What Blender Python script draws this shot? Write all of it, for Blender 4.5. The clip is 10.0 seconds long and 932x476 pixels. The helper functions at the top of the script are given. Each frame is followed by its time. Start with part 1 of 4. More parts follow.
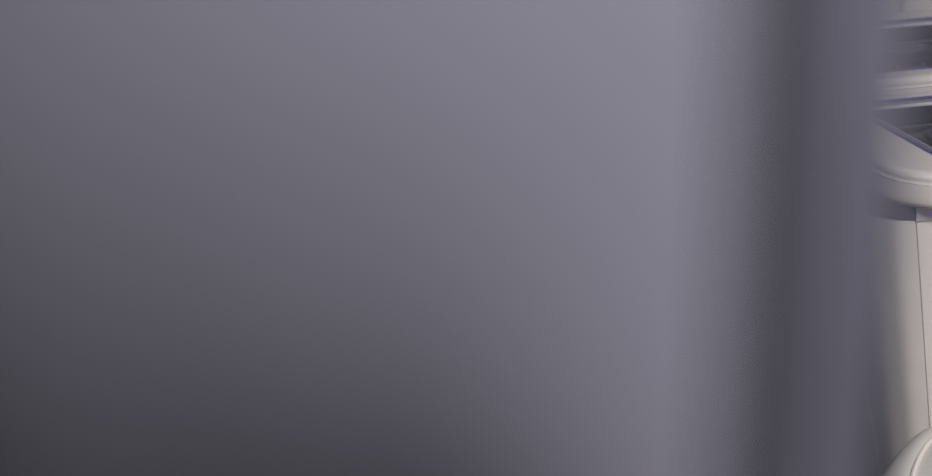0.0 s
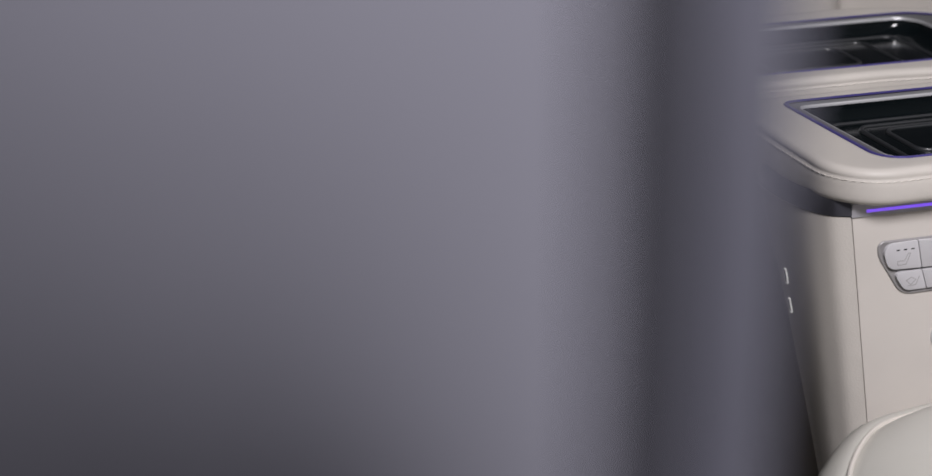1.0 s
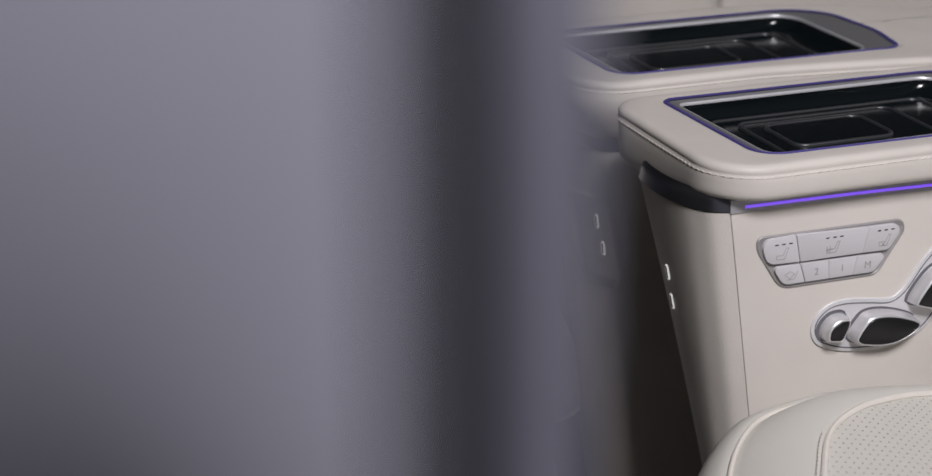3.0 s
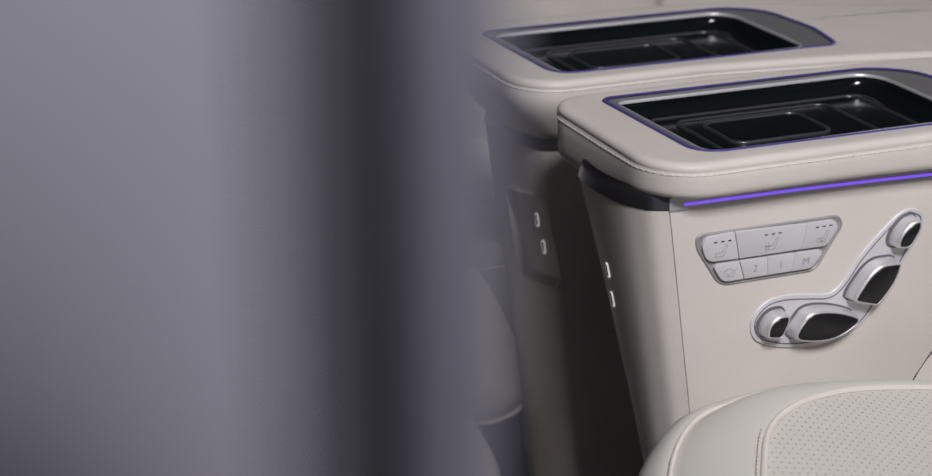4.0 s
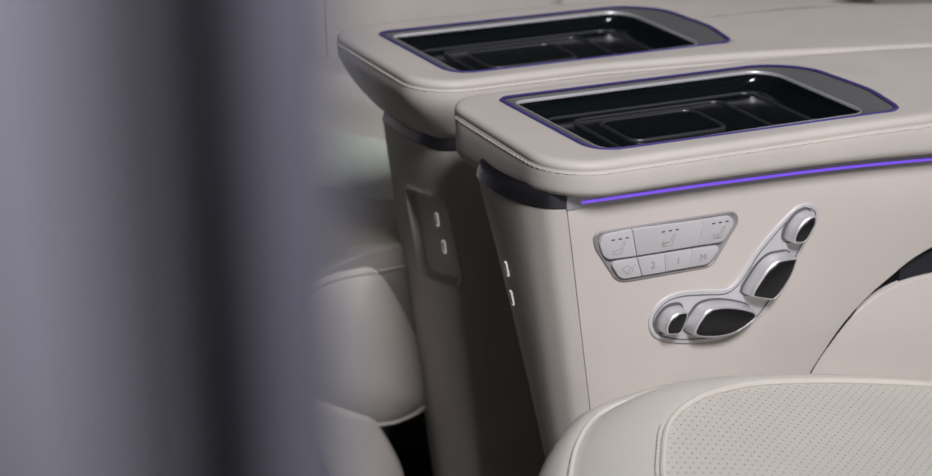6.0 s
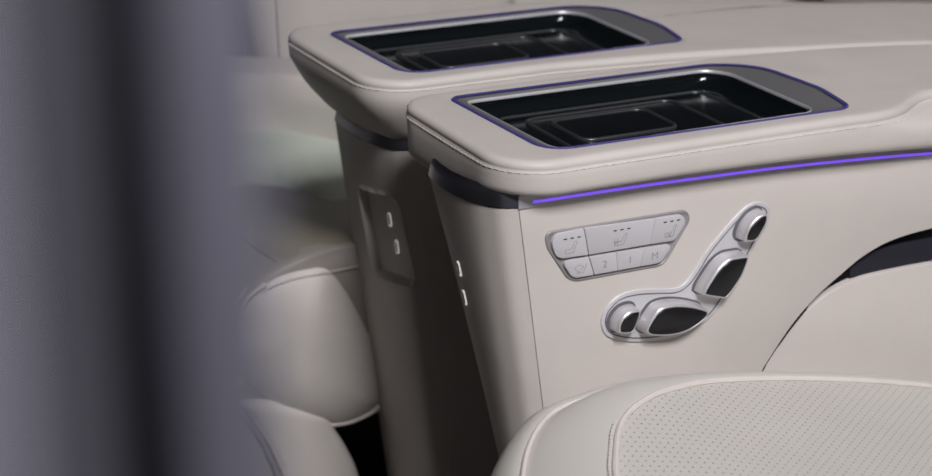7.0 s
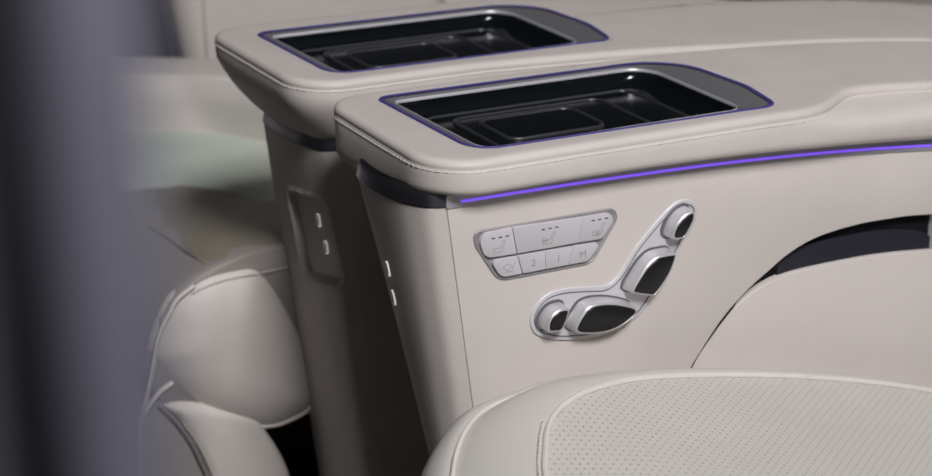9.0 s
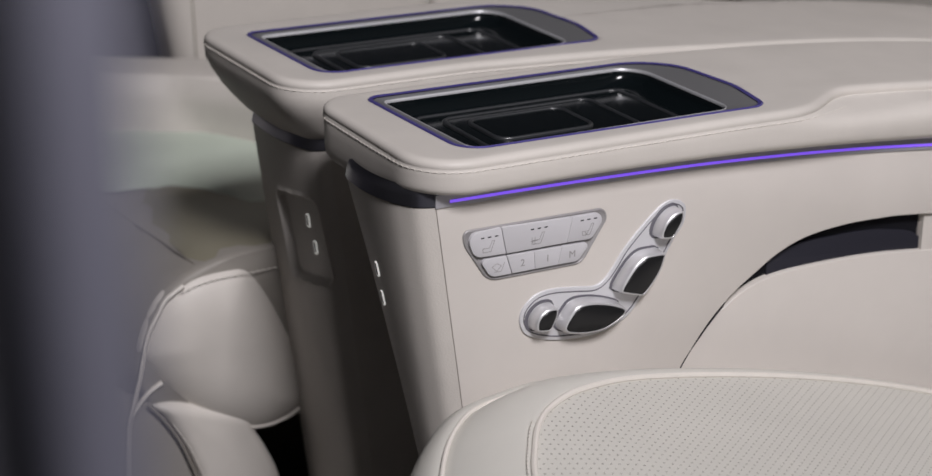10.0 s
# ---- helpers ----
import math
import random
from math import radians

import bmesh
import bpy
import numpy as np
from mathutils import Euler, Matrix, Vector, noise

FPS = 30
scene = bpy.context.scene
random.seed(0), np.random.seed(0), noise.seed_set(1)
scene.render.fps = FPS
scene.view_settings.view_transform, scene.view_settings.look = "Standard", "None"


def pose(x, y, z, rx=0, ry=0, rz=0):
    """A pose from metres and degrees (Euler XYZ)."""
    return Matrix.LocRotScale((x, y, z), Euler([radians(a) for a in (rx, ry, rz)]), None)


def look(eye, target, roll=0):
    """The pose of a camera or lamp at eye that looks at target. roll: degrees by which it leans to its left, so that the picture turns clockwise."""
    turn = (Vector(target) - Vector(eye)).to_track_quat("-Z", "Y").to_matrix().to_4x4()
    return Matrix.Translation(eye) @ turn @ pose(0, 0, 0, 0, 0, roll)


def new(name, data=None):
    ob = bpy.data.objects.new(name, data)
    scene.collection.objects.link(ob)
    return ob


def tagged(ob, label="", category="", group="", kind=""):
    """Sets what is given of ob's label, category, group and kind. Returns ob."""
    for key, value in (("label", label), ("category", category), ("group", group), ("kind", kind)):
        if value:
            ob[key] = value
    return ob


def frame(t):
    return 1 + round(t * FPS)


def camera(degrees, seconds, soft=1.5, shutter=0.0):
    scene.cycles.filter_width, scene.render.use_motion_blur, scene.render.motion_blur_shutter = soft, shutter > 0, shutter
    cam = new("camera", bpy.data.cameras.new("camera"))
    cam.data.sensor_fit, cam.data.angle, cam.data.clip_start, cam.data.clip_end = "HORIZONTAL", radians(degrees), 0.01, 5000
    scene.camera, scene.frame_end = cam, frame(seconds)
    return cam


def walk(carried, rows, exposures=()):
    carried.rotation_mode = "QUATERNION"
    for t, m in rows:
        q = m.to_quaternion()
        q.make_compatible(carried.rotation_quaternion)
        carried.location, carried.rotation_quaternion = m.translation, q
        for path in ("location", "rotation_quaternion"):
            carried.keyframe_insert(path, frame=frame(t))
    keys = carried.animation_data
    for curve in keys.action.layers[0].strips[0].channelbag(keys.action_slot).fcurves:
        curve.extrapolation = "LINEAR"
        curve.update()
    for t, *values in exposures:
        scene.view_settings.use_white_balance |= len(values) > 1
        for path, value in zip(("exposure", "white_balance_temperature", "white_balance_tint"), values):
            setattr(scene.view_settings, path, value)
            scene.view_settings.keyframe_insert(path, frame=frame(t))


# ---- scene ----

# ---------------------------------------------------------------- camera
cam = camera(27.53, 10.0, soft=1.4)
ROWS = [
    (0.0, -0.6597, -1.1163, 1.0321, -15.700, -20.300, 0.640),
    (0.5, -0.6565, -1.1172, 1.0321, -16.480, -20.310, 0.610),
    (1.0, -0.6533, -1.1182, 1.0321, -17.346, -20.318, 0.560),
    (1.5, -0.6505, -1.1190, 1.0321, -18.104, -20.321, 0.440),
    (2.0, -0.6485, -1.1197, 1.0321, -18.893, -20.350, 0.310),
    (2.5, -0.6464, -1.1204, 1.0321, -19.704, -20.343, 0.240),
    (4.0, -0.6400, -1.1228, 1.0321, -22.228, -20.360, 0.061),
    (4.5, -0.6381, -1.1236, 1.0321, -22.997, -20.351, 0.037),
    (5.0, -0.6364, -1.1244, 1.0321, -23.708, -20.345, -0.029),
    (5.5, -0.6347, -1.1251, 1.0321, -24.375, -20.348, -0.100),
    (7.0, -0.6298, -1.1275, 1.0321, -26.366, -20.351, -0.367),
    (7.5, -0.6284, -1.1282, 1.0321, -26.945, -20.347, -0.458),
    (8.0, -0.6270, -1.1289, 1.0321, -27.542, -20.347, -0.492),
    (8.5, -0.6259, -1.1295, 1.0321, -28.012, -20.344, -0.554),
    (9.0, -0.6251, -1.1299, 1.0321, -28.360, -20.342, -0.570),
    (9.5, -0.6245, -1.1302, 1.0321, -28.582, -20.339, -0.591),
    (10.0, -0.6244, -1.1303, 1.0321, -28.647, -20.340, -0.632),
]
walk(cam, [(t, pose(x, y, z, 90 + pitch, roll, yaw)) for t, x, y, z, yaw, pitch, roll in ROWS])
cam.data.dof.use_dof = True
cam.data.dof.focus_distance = 1.40
cam.data.dof.aperture_fstop = 6.0

# ---------------------------------------------------------------- world and light
world = bpy.data.worlds.new("studio")
scene.world = world
world.use_nodes = True
bg = world.node_tree.nodes["Background"]
bg.inputs["Strength"].default_value = 0.066
# the dark studio: a faint glow overhead, fading towards the floor
way = world.node_tree.nodes.new("ShaderNodeTexCoord")
split = world.node_tree.nodes.new("ShaderNodeSeparateXYZ")
fade = world.node_tree.nodes.new("ShaderNodeValToRGB")
fade.color_ramp.elements[0].position, fade.color_ramp.elements[0].color = 0.0, (0.57, 0.54, 0.53, 1)
fade.color_ramp.elements[1].position, fade.color_ramp.elements[1].color = 0.85, (0.90, 0.87, 0.88, 1)
world.node_tree.links.new(way.outputs["Generated"], split.inputs[0])
world.node_tree.links.new(split.outputs["Z"], fade.inputs["Fac"])
world.node_tree.links.new(fade.outputs["Color"], bg.inputs["Color"])


def area_lamp(name, eye, target, sx, sy, watts, colour):
    data = bpy.data.lights.new(name, "AREA")
    data.shape, data.size, data.size_y, data.energy, data.color = "RECTANGLE", sx, sy, watts, colour
    ob = new(name, data)
    ob.matrix_world = look(eye, target)
    return tagged(ob, "large softbox lamp of the photo studio", "lamp", kind="structure")


area_lamp("softbox", (-0.32, -2.25, 3.02), (0.05, 0.1, 0.5), 0.75, 0.75, 119, (1.0, 0.968, 1.0))

# ---------------------------------------------------------------- materials


def material(name, colour, rough=0.5, metal=0.0, coat=0.0, spec=0.5):
    m = bpy.data.materials.new(name)
    m.use_nodes = True
    b = m.node_tree.nodes["Principled BSDF"]
    b.inputs["Base Color"].default_value = (*colour, 1)
    b.inputs["Roughness"].default_value = rough
    b.inputs["Metallic"].default_value = metal
    b.inputs["Coat Weight"].default_value = coat
    b.inputs["Specular IOR Level"].default_value = spec
    return m


def node(m, kind, **values):
    n = m.node_tree.nodes.new(kind)
    for key, value in values.items():
        n.inputs[key].default_value = value
    return n


def link(m, a, b):
    m.node_tree.links.new(a, b)


def tint(m, scale, low, high):
    """Soft mottling of the base colour between two factors, and of the roughness."""
    b = m.node_tree.nodes["Principled BSDF"]
    c = tuple(b.inputs["Base Color"].default_value)[:3]
    tc = node(m, "ShaderNodeTexCoord")
    n = node(m, "ShaderNodeTexNoise", Scale=scale, Detail=4.0, Roughness=0.6)
    link(m, tc.outputs["Object"], n.inputs["Vector"])
    ramp = node(m, "ShaderNodeValToRGB")
    ramp.color_ramp.elements[0].position, ramp.color_ramp.elements[1].position = 0.3, 0.7
    ramp.color_ramp.elements[0].color = (*[v * low for v in c], 1)
    ramp.color_ramp.elements[1].color = (*[min(1, v * high) for v in c], 1)
    link(m, n.outputs["Fac"], ramp.inputs["Fac"])
    link(m, ramp.outputs["Color"], b.inputs["Base Color"])
    return tc, ramp


def grain(m, scale, strength, distance, kind="voronoi"):
    """Fine relief."""
    b = m.node_tree.nodes["Principled BSDF"]
    tc = node(m, "ShaderNodeTexCoord")
    if kind == "voronoi":
        n = node(m, "ShaderNodeTexVoronoi", Scale=scale)
        out = n.outputs["Distance"]
    else:
        n = node(m, "ShaderNodeTexNoise", Scale=scale, Detail=5.0)
        out = n.outputs["Fac"]
    link(m, tc.outputs["Object"], n.inputs["Vector"])
    big = node(m, "ShaderNodeTexNoise", Scale=scale * 0.06, Detail=3.0)
    link(m, tc.outputs["Object"], big.inputs["Vector"])
    mix = node(m, "ShaderNodeMath")
    mix.operation = "MULTIPLY_ADD"
    mix.inputs[1].default_value = 0.5
    link(m, out, mix.inputs[0])
    link(m, big.outputs["Fac"], mix.inputs[2])
    bump = node(m, "ShaderNodeBump", Strength=strength, Distance=distance)
    link(m, mix.outputs[0], bump.inputs["Height"])
    link(m, bump.outputs["Normal"], b.inputs["Normal"])


LEATHER = material("cream_leather", (0.58, 0.545, 0.505), 0.48, spec=0.35)
tint(LEATHER, 14, 0.955, 1.04)
grain(LEATHER, 900, 0.14, 0.0007)
PEBBLE = material("pebbled_cream_leather", (0.58, 0.545, 0.505), 0.5, spec=0.35)
tint(PEBBLE, 14, 0.95, 1.045)
grain(PEBBLE, 680, 0.20, 0.0010)
SMOOTH = material("cream_trim", (0.595, 0.557, 0.52), 0.42, spec=0.35)
tint(SMOOTH, 11, 0.97, 1.03)
grain(SMOOTH, 1200, 0.05, 0.0005)
PIPING = material("pale_piping", (0.66, 0.62, 0.57), 0.45, spec=0.35)
tint(PIPING, 40, 0.95, 1.04)
THREAD = material("cream_thread", (0.68, 0.64, 0.59), 0.7)
tint(THREAD, 300, 0.85, 1.05)
CHROME = material("dark_satin_metal", (0.22, 0.22, 0.262), 0.30, metal=1.0)
grain(CHROME, 1500, 0.03, 0.0004, "noise")
SATIN = material("satin_silver", (0.69, 0.685, 0.71), 0.45, metal=0.32)
grain(SATIN, 2500, 0.04, 0.0003, "noise")
LEVER = material("satin_lever_metal", (0.68, 0.675, 0.69), 0.36, metal=0.6)
grain(LEVER, 2500, 0.04, 0.0003, "noise")
BUTTON = material("pale_grey_button", (0.53, 0.52, 0.54), 0.42, spec=0.4)
grain(BUTTON, 2500, 0.03, 0.0003, "noise")
GLOSS = material("piano_black", (0.004, 0.006, 0.007), 0.13, spec=0.40)
GRIP = material("black_rubber", (0.010, 0.010, 0.011), 0.30, spec=0.45)
grain(GRIP, 1800, 0.05, 0.0003, "noise")
RING = material("grey_switch_surround", (0.33, 0.318, 0.32), 0.45, metal=0.3)
BEZEL = material("grey_satin_bezel", (0.23, 0.23, 0.237), 0.42, metal=0.45)
grain(BEZEL, 1500, 0.03, 0.0004, "noise")
INNER = material("satin_tray_edge", (0.60, 0.60, 0.62), 0.38, metal=0.45)
RIDGE = material("black_tray_rim", (0.022, 0.024, 0.027), 0.40, coat=0.15, spec=0.9)
MARK = material("grey_print", (0.30, 0.29, 0.29), 0.6)
GROOVE = material("blue_grey_groove", (0.12, 0.115, 0.135), 0.5)
DARK = material("black_lining", (0.008, 0.008, 0.011), 0.8, spec=0.12)
grain(DARK, 1200, 0.2, 0.0005, "noise")
LINING = material("dark_blue_grey_lining", (0.030, 0.029, 0.036), 0.8)
grain(LINING, 700, 0.2, 0.0006, "noise")
FLAP = material("navy_pocket_flap", (0.016, 0.016, 0.024), 0.6, spec=0.3)
grain(FLAP, 900, 0.2, 0.0005, "noise")
CHANNEL = material("satin_channel_metal", (0.40, 0.392, 0.425), 0.42, metal=0.35)
grain(CHANNEL, 2500, 0.03, 0.0003, "noise")
CARPET = material("brown_carpet", (0.032, 0.029, 0.024), 0.95, spec=0.1)
tint(CARPET, 30, 0.8, 1.2)
grain(CARPET, 600, 0.6, 0.002, "noise")
# Taupe with the cast shadow on the second seat mixed into the colour.
SHADOW_TAUPE = material("shadow_taupe_leather", (0.228, 0.212, 0.160), 0.55, spec=0.3)
tint(SHADOW_TAUPE, 7, 0.94, 1.05)
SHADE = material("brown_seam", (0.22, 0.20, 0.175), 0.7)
# Cream leather again, darkened so the fronts look dimly lit.
DIM_CREAM = material("dimmed_cream_leather", (0.265, 0.246, 0.222), 0.5, spec=0.3)
tint(DIM_CREAM, 12, 0.95, 1.05)
grain(DIM_CREAM, 900, 0.10, 0.0006)
# Seat leather with a greenish patch of light put into its colour.
MINT_LIGHT = material("green_lit_leather", (0.52, 0.58, 0.50), 0.5)
tint(MINT_LIGHT, 5, 0.9, 1.08)
PILLAR = material("grey_pillar_fabric", (0.243, 0.242, 0.288), 0.75, spec=0.25)
tint(PILLAR, 12, 0.95, 1.05)
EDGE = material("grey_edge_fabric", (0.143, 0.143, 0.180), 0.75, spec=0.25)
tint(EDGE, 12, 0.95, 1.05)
# Darker pillar fabric; the tone imitates shade deepening towards the gap.
LIP_SHADE = material("shade_lip_fabric", (0.085, 0.084, 0.102), 0.75, spec=0.2)
tint(LIP_SHADE, 12, 0.95, 1.05)
SEAL = material("dark_seal_rubber", (0.030, 0.030, 0.036), 0.7, spec=0.2)
ROOF = material("dark_headliner", (0.05, 0.05, 0.055), 0.9)
grain(ROOF, 500, 0.2, 0.001, "noise")
STUDIO = material("studio_grey", (0.17, 0.17, 0.18), 0.7)
tint(STUDIO, 3, 0.9, 1.1)
GLOW = material("violet_light_guide", (0.2, 0.1, 0.6), 0.4)
_g = GLOW.node_tree.nodes["Principled BSDF"]
_g.inputs["Emission Color"].default_value = (0.20, 0.085, 0.86, 1)
_g.inputs["Emission Strength"].default_value = 0.9
TRIMLINE = material("violet_anodised_trim", (0.10, 0.085, 0.32), 0.35, metal=0.4)

# ---------------------------------------------------------------- mesh helpers


def part(name, bm, mat, parent=None, label="", sharp=38):
    me = bpy.data.meshes.new(name)
    bmesh.ops.recalc_face_normals(bm, faces=bm.faces)
    bm.to_mesh(me)
    bm.free()
    me.materials.append(mat)
    me.shade_smooth()
    me.set_sharp_from_angle(angle=radians(sharp))
    ob = new(name, me)
    ob.parent = parent
    if label:
        ob["label"] = label
    return ob


def thing(name, label, category, group="", kind=""):
    return tagged(new(name), label, category, group, kind)


def rpoly(corners, n=8):
    """Closed outline from corners (x, y, radius), each rounded by n + 1 points."""
    out = []
    m = len(corners)
    for i in range(m):
        p, a, b = (Vector(corners[(i + k) % m][:2]) for k in (0, -1, 1))
        r = corners[i][2] if len(corners[i]) > 2 else 0
        if r <= 0:
            out.append(p)
            continue
        u, v = (a - p).normalized(), (b - p).normalized()
        half = math.acos(max(-1, min(1, u.dot(v)))) / 2
        d = min(r / math.tan(half), 0.49 * (a - p).length, 0.49 * (b - p).length)
        r = d * math.tan(half)
        c = p + (u + v).normalized() * (r / math.sin(half))
        s, e = p + u * d - c, p + v * d - c
        turn = s.angle_signed(e)
        for k in range(n + 1):
            q = s.copy()
            q.rotate(Matrix.Rotation(-turn * k / n, 2))
            out.append(c + q)
    return out


def smooth_path(pts, n, closed=False):
    """n points along a Catmull-Rom curve through pts, evenly by length."""
    pts = [Vector(p) for p in pts]
    fine, m = [], len(pts)
    for i in range(m if closed else m - 1):
        p0, p1, p2, p3 = [pts[(i + k) % m] if closed else pts[max(0, min(m - 1, i + k))] for k in (-1, 0, 1, 2)]
        for k in range(16):
            t = k / 16
            fine.append(0.5 * (2 * p1 + (p2 - p0) * t + (2 * p0 - 5 * p1 + 4 * p2 - p3) * t * t + (3 * p1 - p0 - 3 * p2 + p3) * t ** 3))
    fine.append(pts[0] if closed else pts[-1])
    return even(fine, n, closed, True)


def even(pts, n, closed=True, looped=False):
    pts = list(pts) + ([pts[0]] if closed and not looped else [])
    acc = [0.0]
    for a, b in zip(pts, pts[1:]):
        acc.append(acc[-1] + (b - a).length)
    out, j = [], 0
    for k in range(n):
        s = acc[-1] * k / (n if closed else n - 1)
        while j < len(acc) - 2 and acc[j + 1] < s:
            j += 1
        f = (s - acc[j]) / max(1e-9, acc[j + 1] - acc[j])
        out.append(pts[j].lerp(pts[j + 1], min(1, f)))
    return out


def around(poly, c, angles):
    """Points of a star-shaped outline at the given angles about c."""
    out = []
    for a in angles:
        d = Vector((math.cos(a), math.sin(a)))
        best = None
        for p, q in zip(poly, poly[1:] + poly[:1]):
            e, w = q - p, p - c
            det = d.x * -e.y + e.x * d.y
            if abs(det) < 1e-12:
                continue
            s = (-w.y * -e.x + w.x * -e.y) / det
            t = (d.x * w.y - d.y * w.x) / det
            if s > 0 and -1e-6 <= t <= 1 + 1e-6 and (best is None or s > best):
                best = s
        out.append(c + d * (best or 0.01))
    return out


def shrink(poly, d):
    """Outline moved inwards by d (outwards: minus)."""
    area = sum(a.x * b.y - b.x * a.y for a, b in zip(poly, poly[1:] + poly[:1]))
    sgn = 1 if area > 0 else -1
    out = []
    m = len(poly)
    for i in range(m):
        t = poly[(i + 1) % m] - poly[i - 1]
        if t.length < 1e-9:
            out.append(poly[i].copy())
            continue
        t.normalize()
        out.append(poly[i] + Vector((-t.y, t.x)) * d * sgn)
    return out


def loft(bm, rings, cap_a=False, cap_b=False, closed=True):
    vs = [[bm.verts.new(p) for p in r] for r in rings]
    m = len(rings[0])
    for a, b in zip(vs, vs[1:]):
        for i in range(m if closed else m - 1):
            j = (i + 1) % m
            bm.faces.new((a[i], a[j], b[j], b[i]))
    if cap_a:
        bm.faces.new(vs[0])
    if cap_b:
        bm.faces.new(vs[-1][::-1])
    return vs


def plate(bm, poly, y, h, bev=0.001, steps=3, dip=0.0):
    """A rounded slab on an upright plane: poly in (x, z), from y out to y - h."""
    rings = [[Vector((p.x, y, p.y)) for p in poly]]
    for k in range(steps + 1):
        a = k / steps * math.pi / 2
        q = shrink(poly, bev * (1 - math.cos(a)))
        rings.append([Vector((p.x, y - h + bev * (1 - math.sin(a)), p.y)) for p in q])
    if dip:
        q = shrink(poly, bev * 2.2)
        rings.append([Vector((p.x, y - h + dip, p.y)) for p in q])
    loft(bm, rings, cap_b=True)


def block(bm, x0, x1, y0, y1, z0, z1):
    r = bmesh.ops.create_cube(bm, size=1)
    for v in r["verts"]:
        v.co = Vector(((x0 + x1) / 2 + v.co.x * (x1 - x0), (y0 + y1) / 2 + v.co.y * (y1 - y0), (z0 + z1) / 2 + v.co.z * (z1 - z0)))
    return r["verts"]


def tube(bm, pts, r, n=8, closed=False, flat=1.0):
    rings = []
    m = len(pts)
    for i, p in enumerate(pts):
        a = pts[i - 1] if (i or closed) else pts[0]
        b = pts[(i + 1) % m] if (i < m - 1 or closed) else pts[-1]
        t = (b - a).normalized()
        u = t.cross(Vector((0, 0, 1)))
        u = u.normalized() if u.length > 1e-3 else t.cross(Vector((0, 1, 0))).normalized()
        v = u.cross(t)
        rings.append([p + (u * math.cos(k * 2 * math.pi / n) + v * flat * math.sin(k * 2 * math.pi / n)) * r for k in range(n)])
    if closed:
        rings.append(rings[0])
    loft(bm, rings, not closed, not closed)
    if closed:
        bmesh.ops.remove_doubles(bm, verts=bm.verts, dist=1e-7)


def stitches(bm, pts, pitch, length, r):
    """A row of short threads along a path."""
    acc = sum((b - a).length for a, b in zip(pts, pts[1:]))
    n = int(acc / pitch)
    sub = 4
    line = even(pts, n * sub + 1, False)
    for i in range(n):
        a, b = line[i * sub], line[i * sub + sub]
        m, d = (a + b) / 2, (b - a).normalized() * length / 2
        d.z += r * 0.4
        up = Vector((0, 0, r * 0.5))
        tube(bm, [m - d * 1.0 - up * 0.6, m - d * 0.6 + up, m + d * 0.6 + up, m + d * 1.0 - up * 0.6], r, 5)


def smoothstep(a, b, x):
    t = max(0.0, min(1.0, (x - a) / (b - a)))
    return t * t * (3 - 2 * t)


def sag(x):
    """The armrests bend down towards the backrest."""
    return -0.17 * max(0.0, x - 0.2) ** 2


# ---------------------------------------------------------------- armrests
TOP = 0.62


def front_point(front, skin_of, f, drop):
    """Place on a column's front skin: f from the outer to the inner side, drop below the metal band."""
    (l0, l1), taper = skin_of
    i = min(38.999, max(0, f * 39))
    a = front[int(i)].lerp(front[int(i) + 1], i - int(i))
    return Vector((a.x + drop * (l0 + l1 * f), a.y - taper * drop * f * f * (1 - 0.3 * drop), a.z - drop))


def skin(front, skin_of, f, drop, out):
    """A place out in front of a column's skin."""
    o = front_point(front, skin_of, f, drop)
    g = front_point(front, skin_of, f + 0.04, drop) - front_point(front, skin_of, f - 0.04, drop)
    e = front_point(front, skin_of, f, drop + 0.01) - o
    n = g.cross(e).normalized()
    return o + n * (out if n.x < 0 else -out)


def dish(f, drop):
    """Depth of the socket recess in the second column, with a low welt round it."""
    t = (drop - 0.046) / 0.080
    a, b = drop - (0.0425 + 0.0075 * (f - 0.125) / 0.575), 0.1225 + 0.0075 * (f - 0.075) / 0.55 - drop
    c, e = (0.700 - 0.075 * t - f) * 0.15, (f - 0.125 + 0.05 * t) * 0.15
    v, h, r = min(a, b), min(c, e), 0.011
    d = r - math.hypot(r - v, r - h) if v < r and h < r else min(v, h)
    if d < -0.004:
        return 0.0
    return 0.0062 * smoothstep(0.0, 0.0052, d) - 0.0013 * math.exp(-((d + 0.0008) / 0.0012) ** 2)


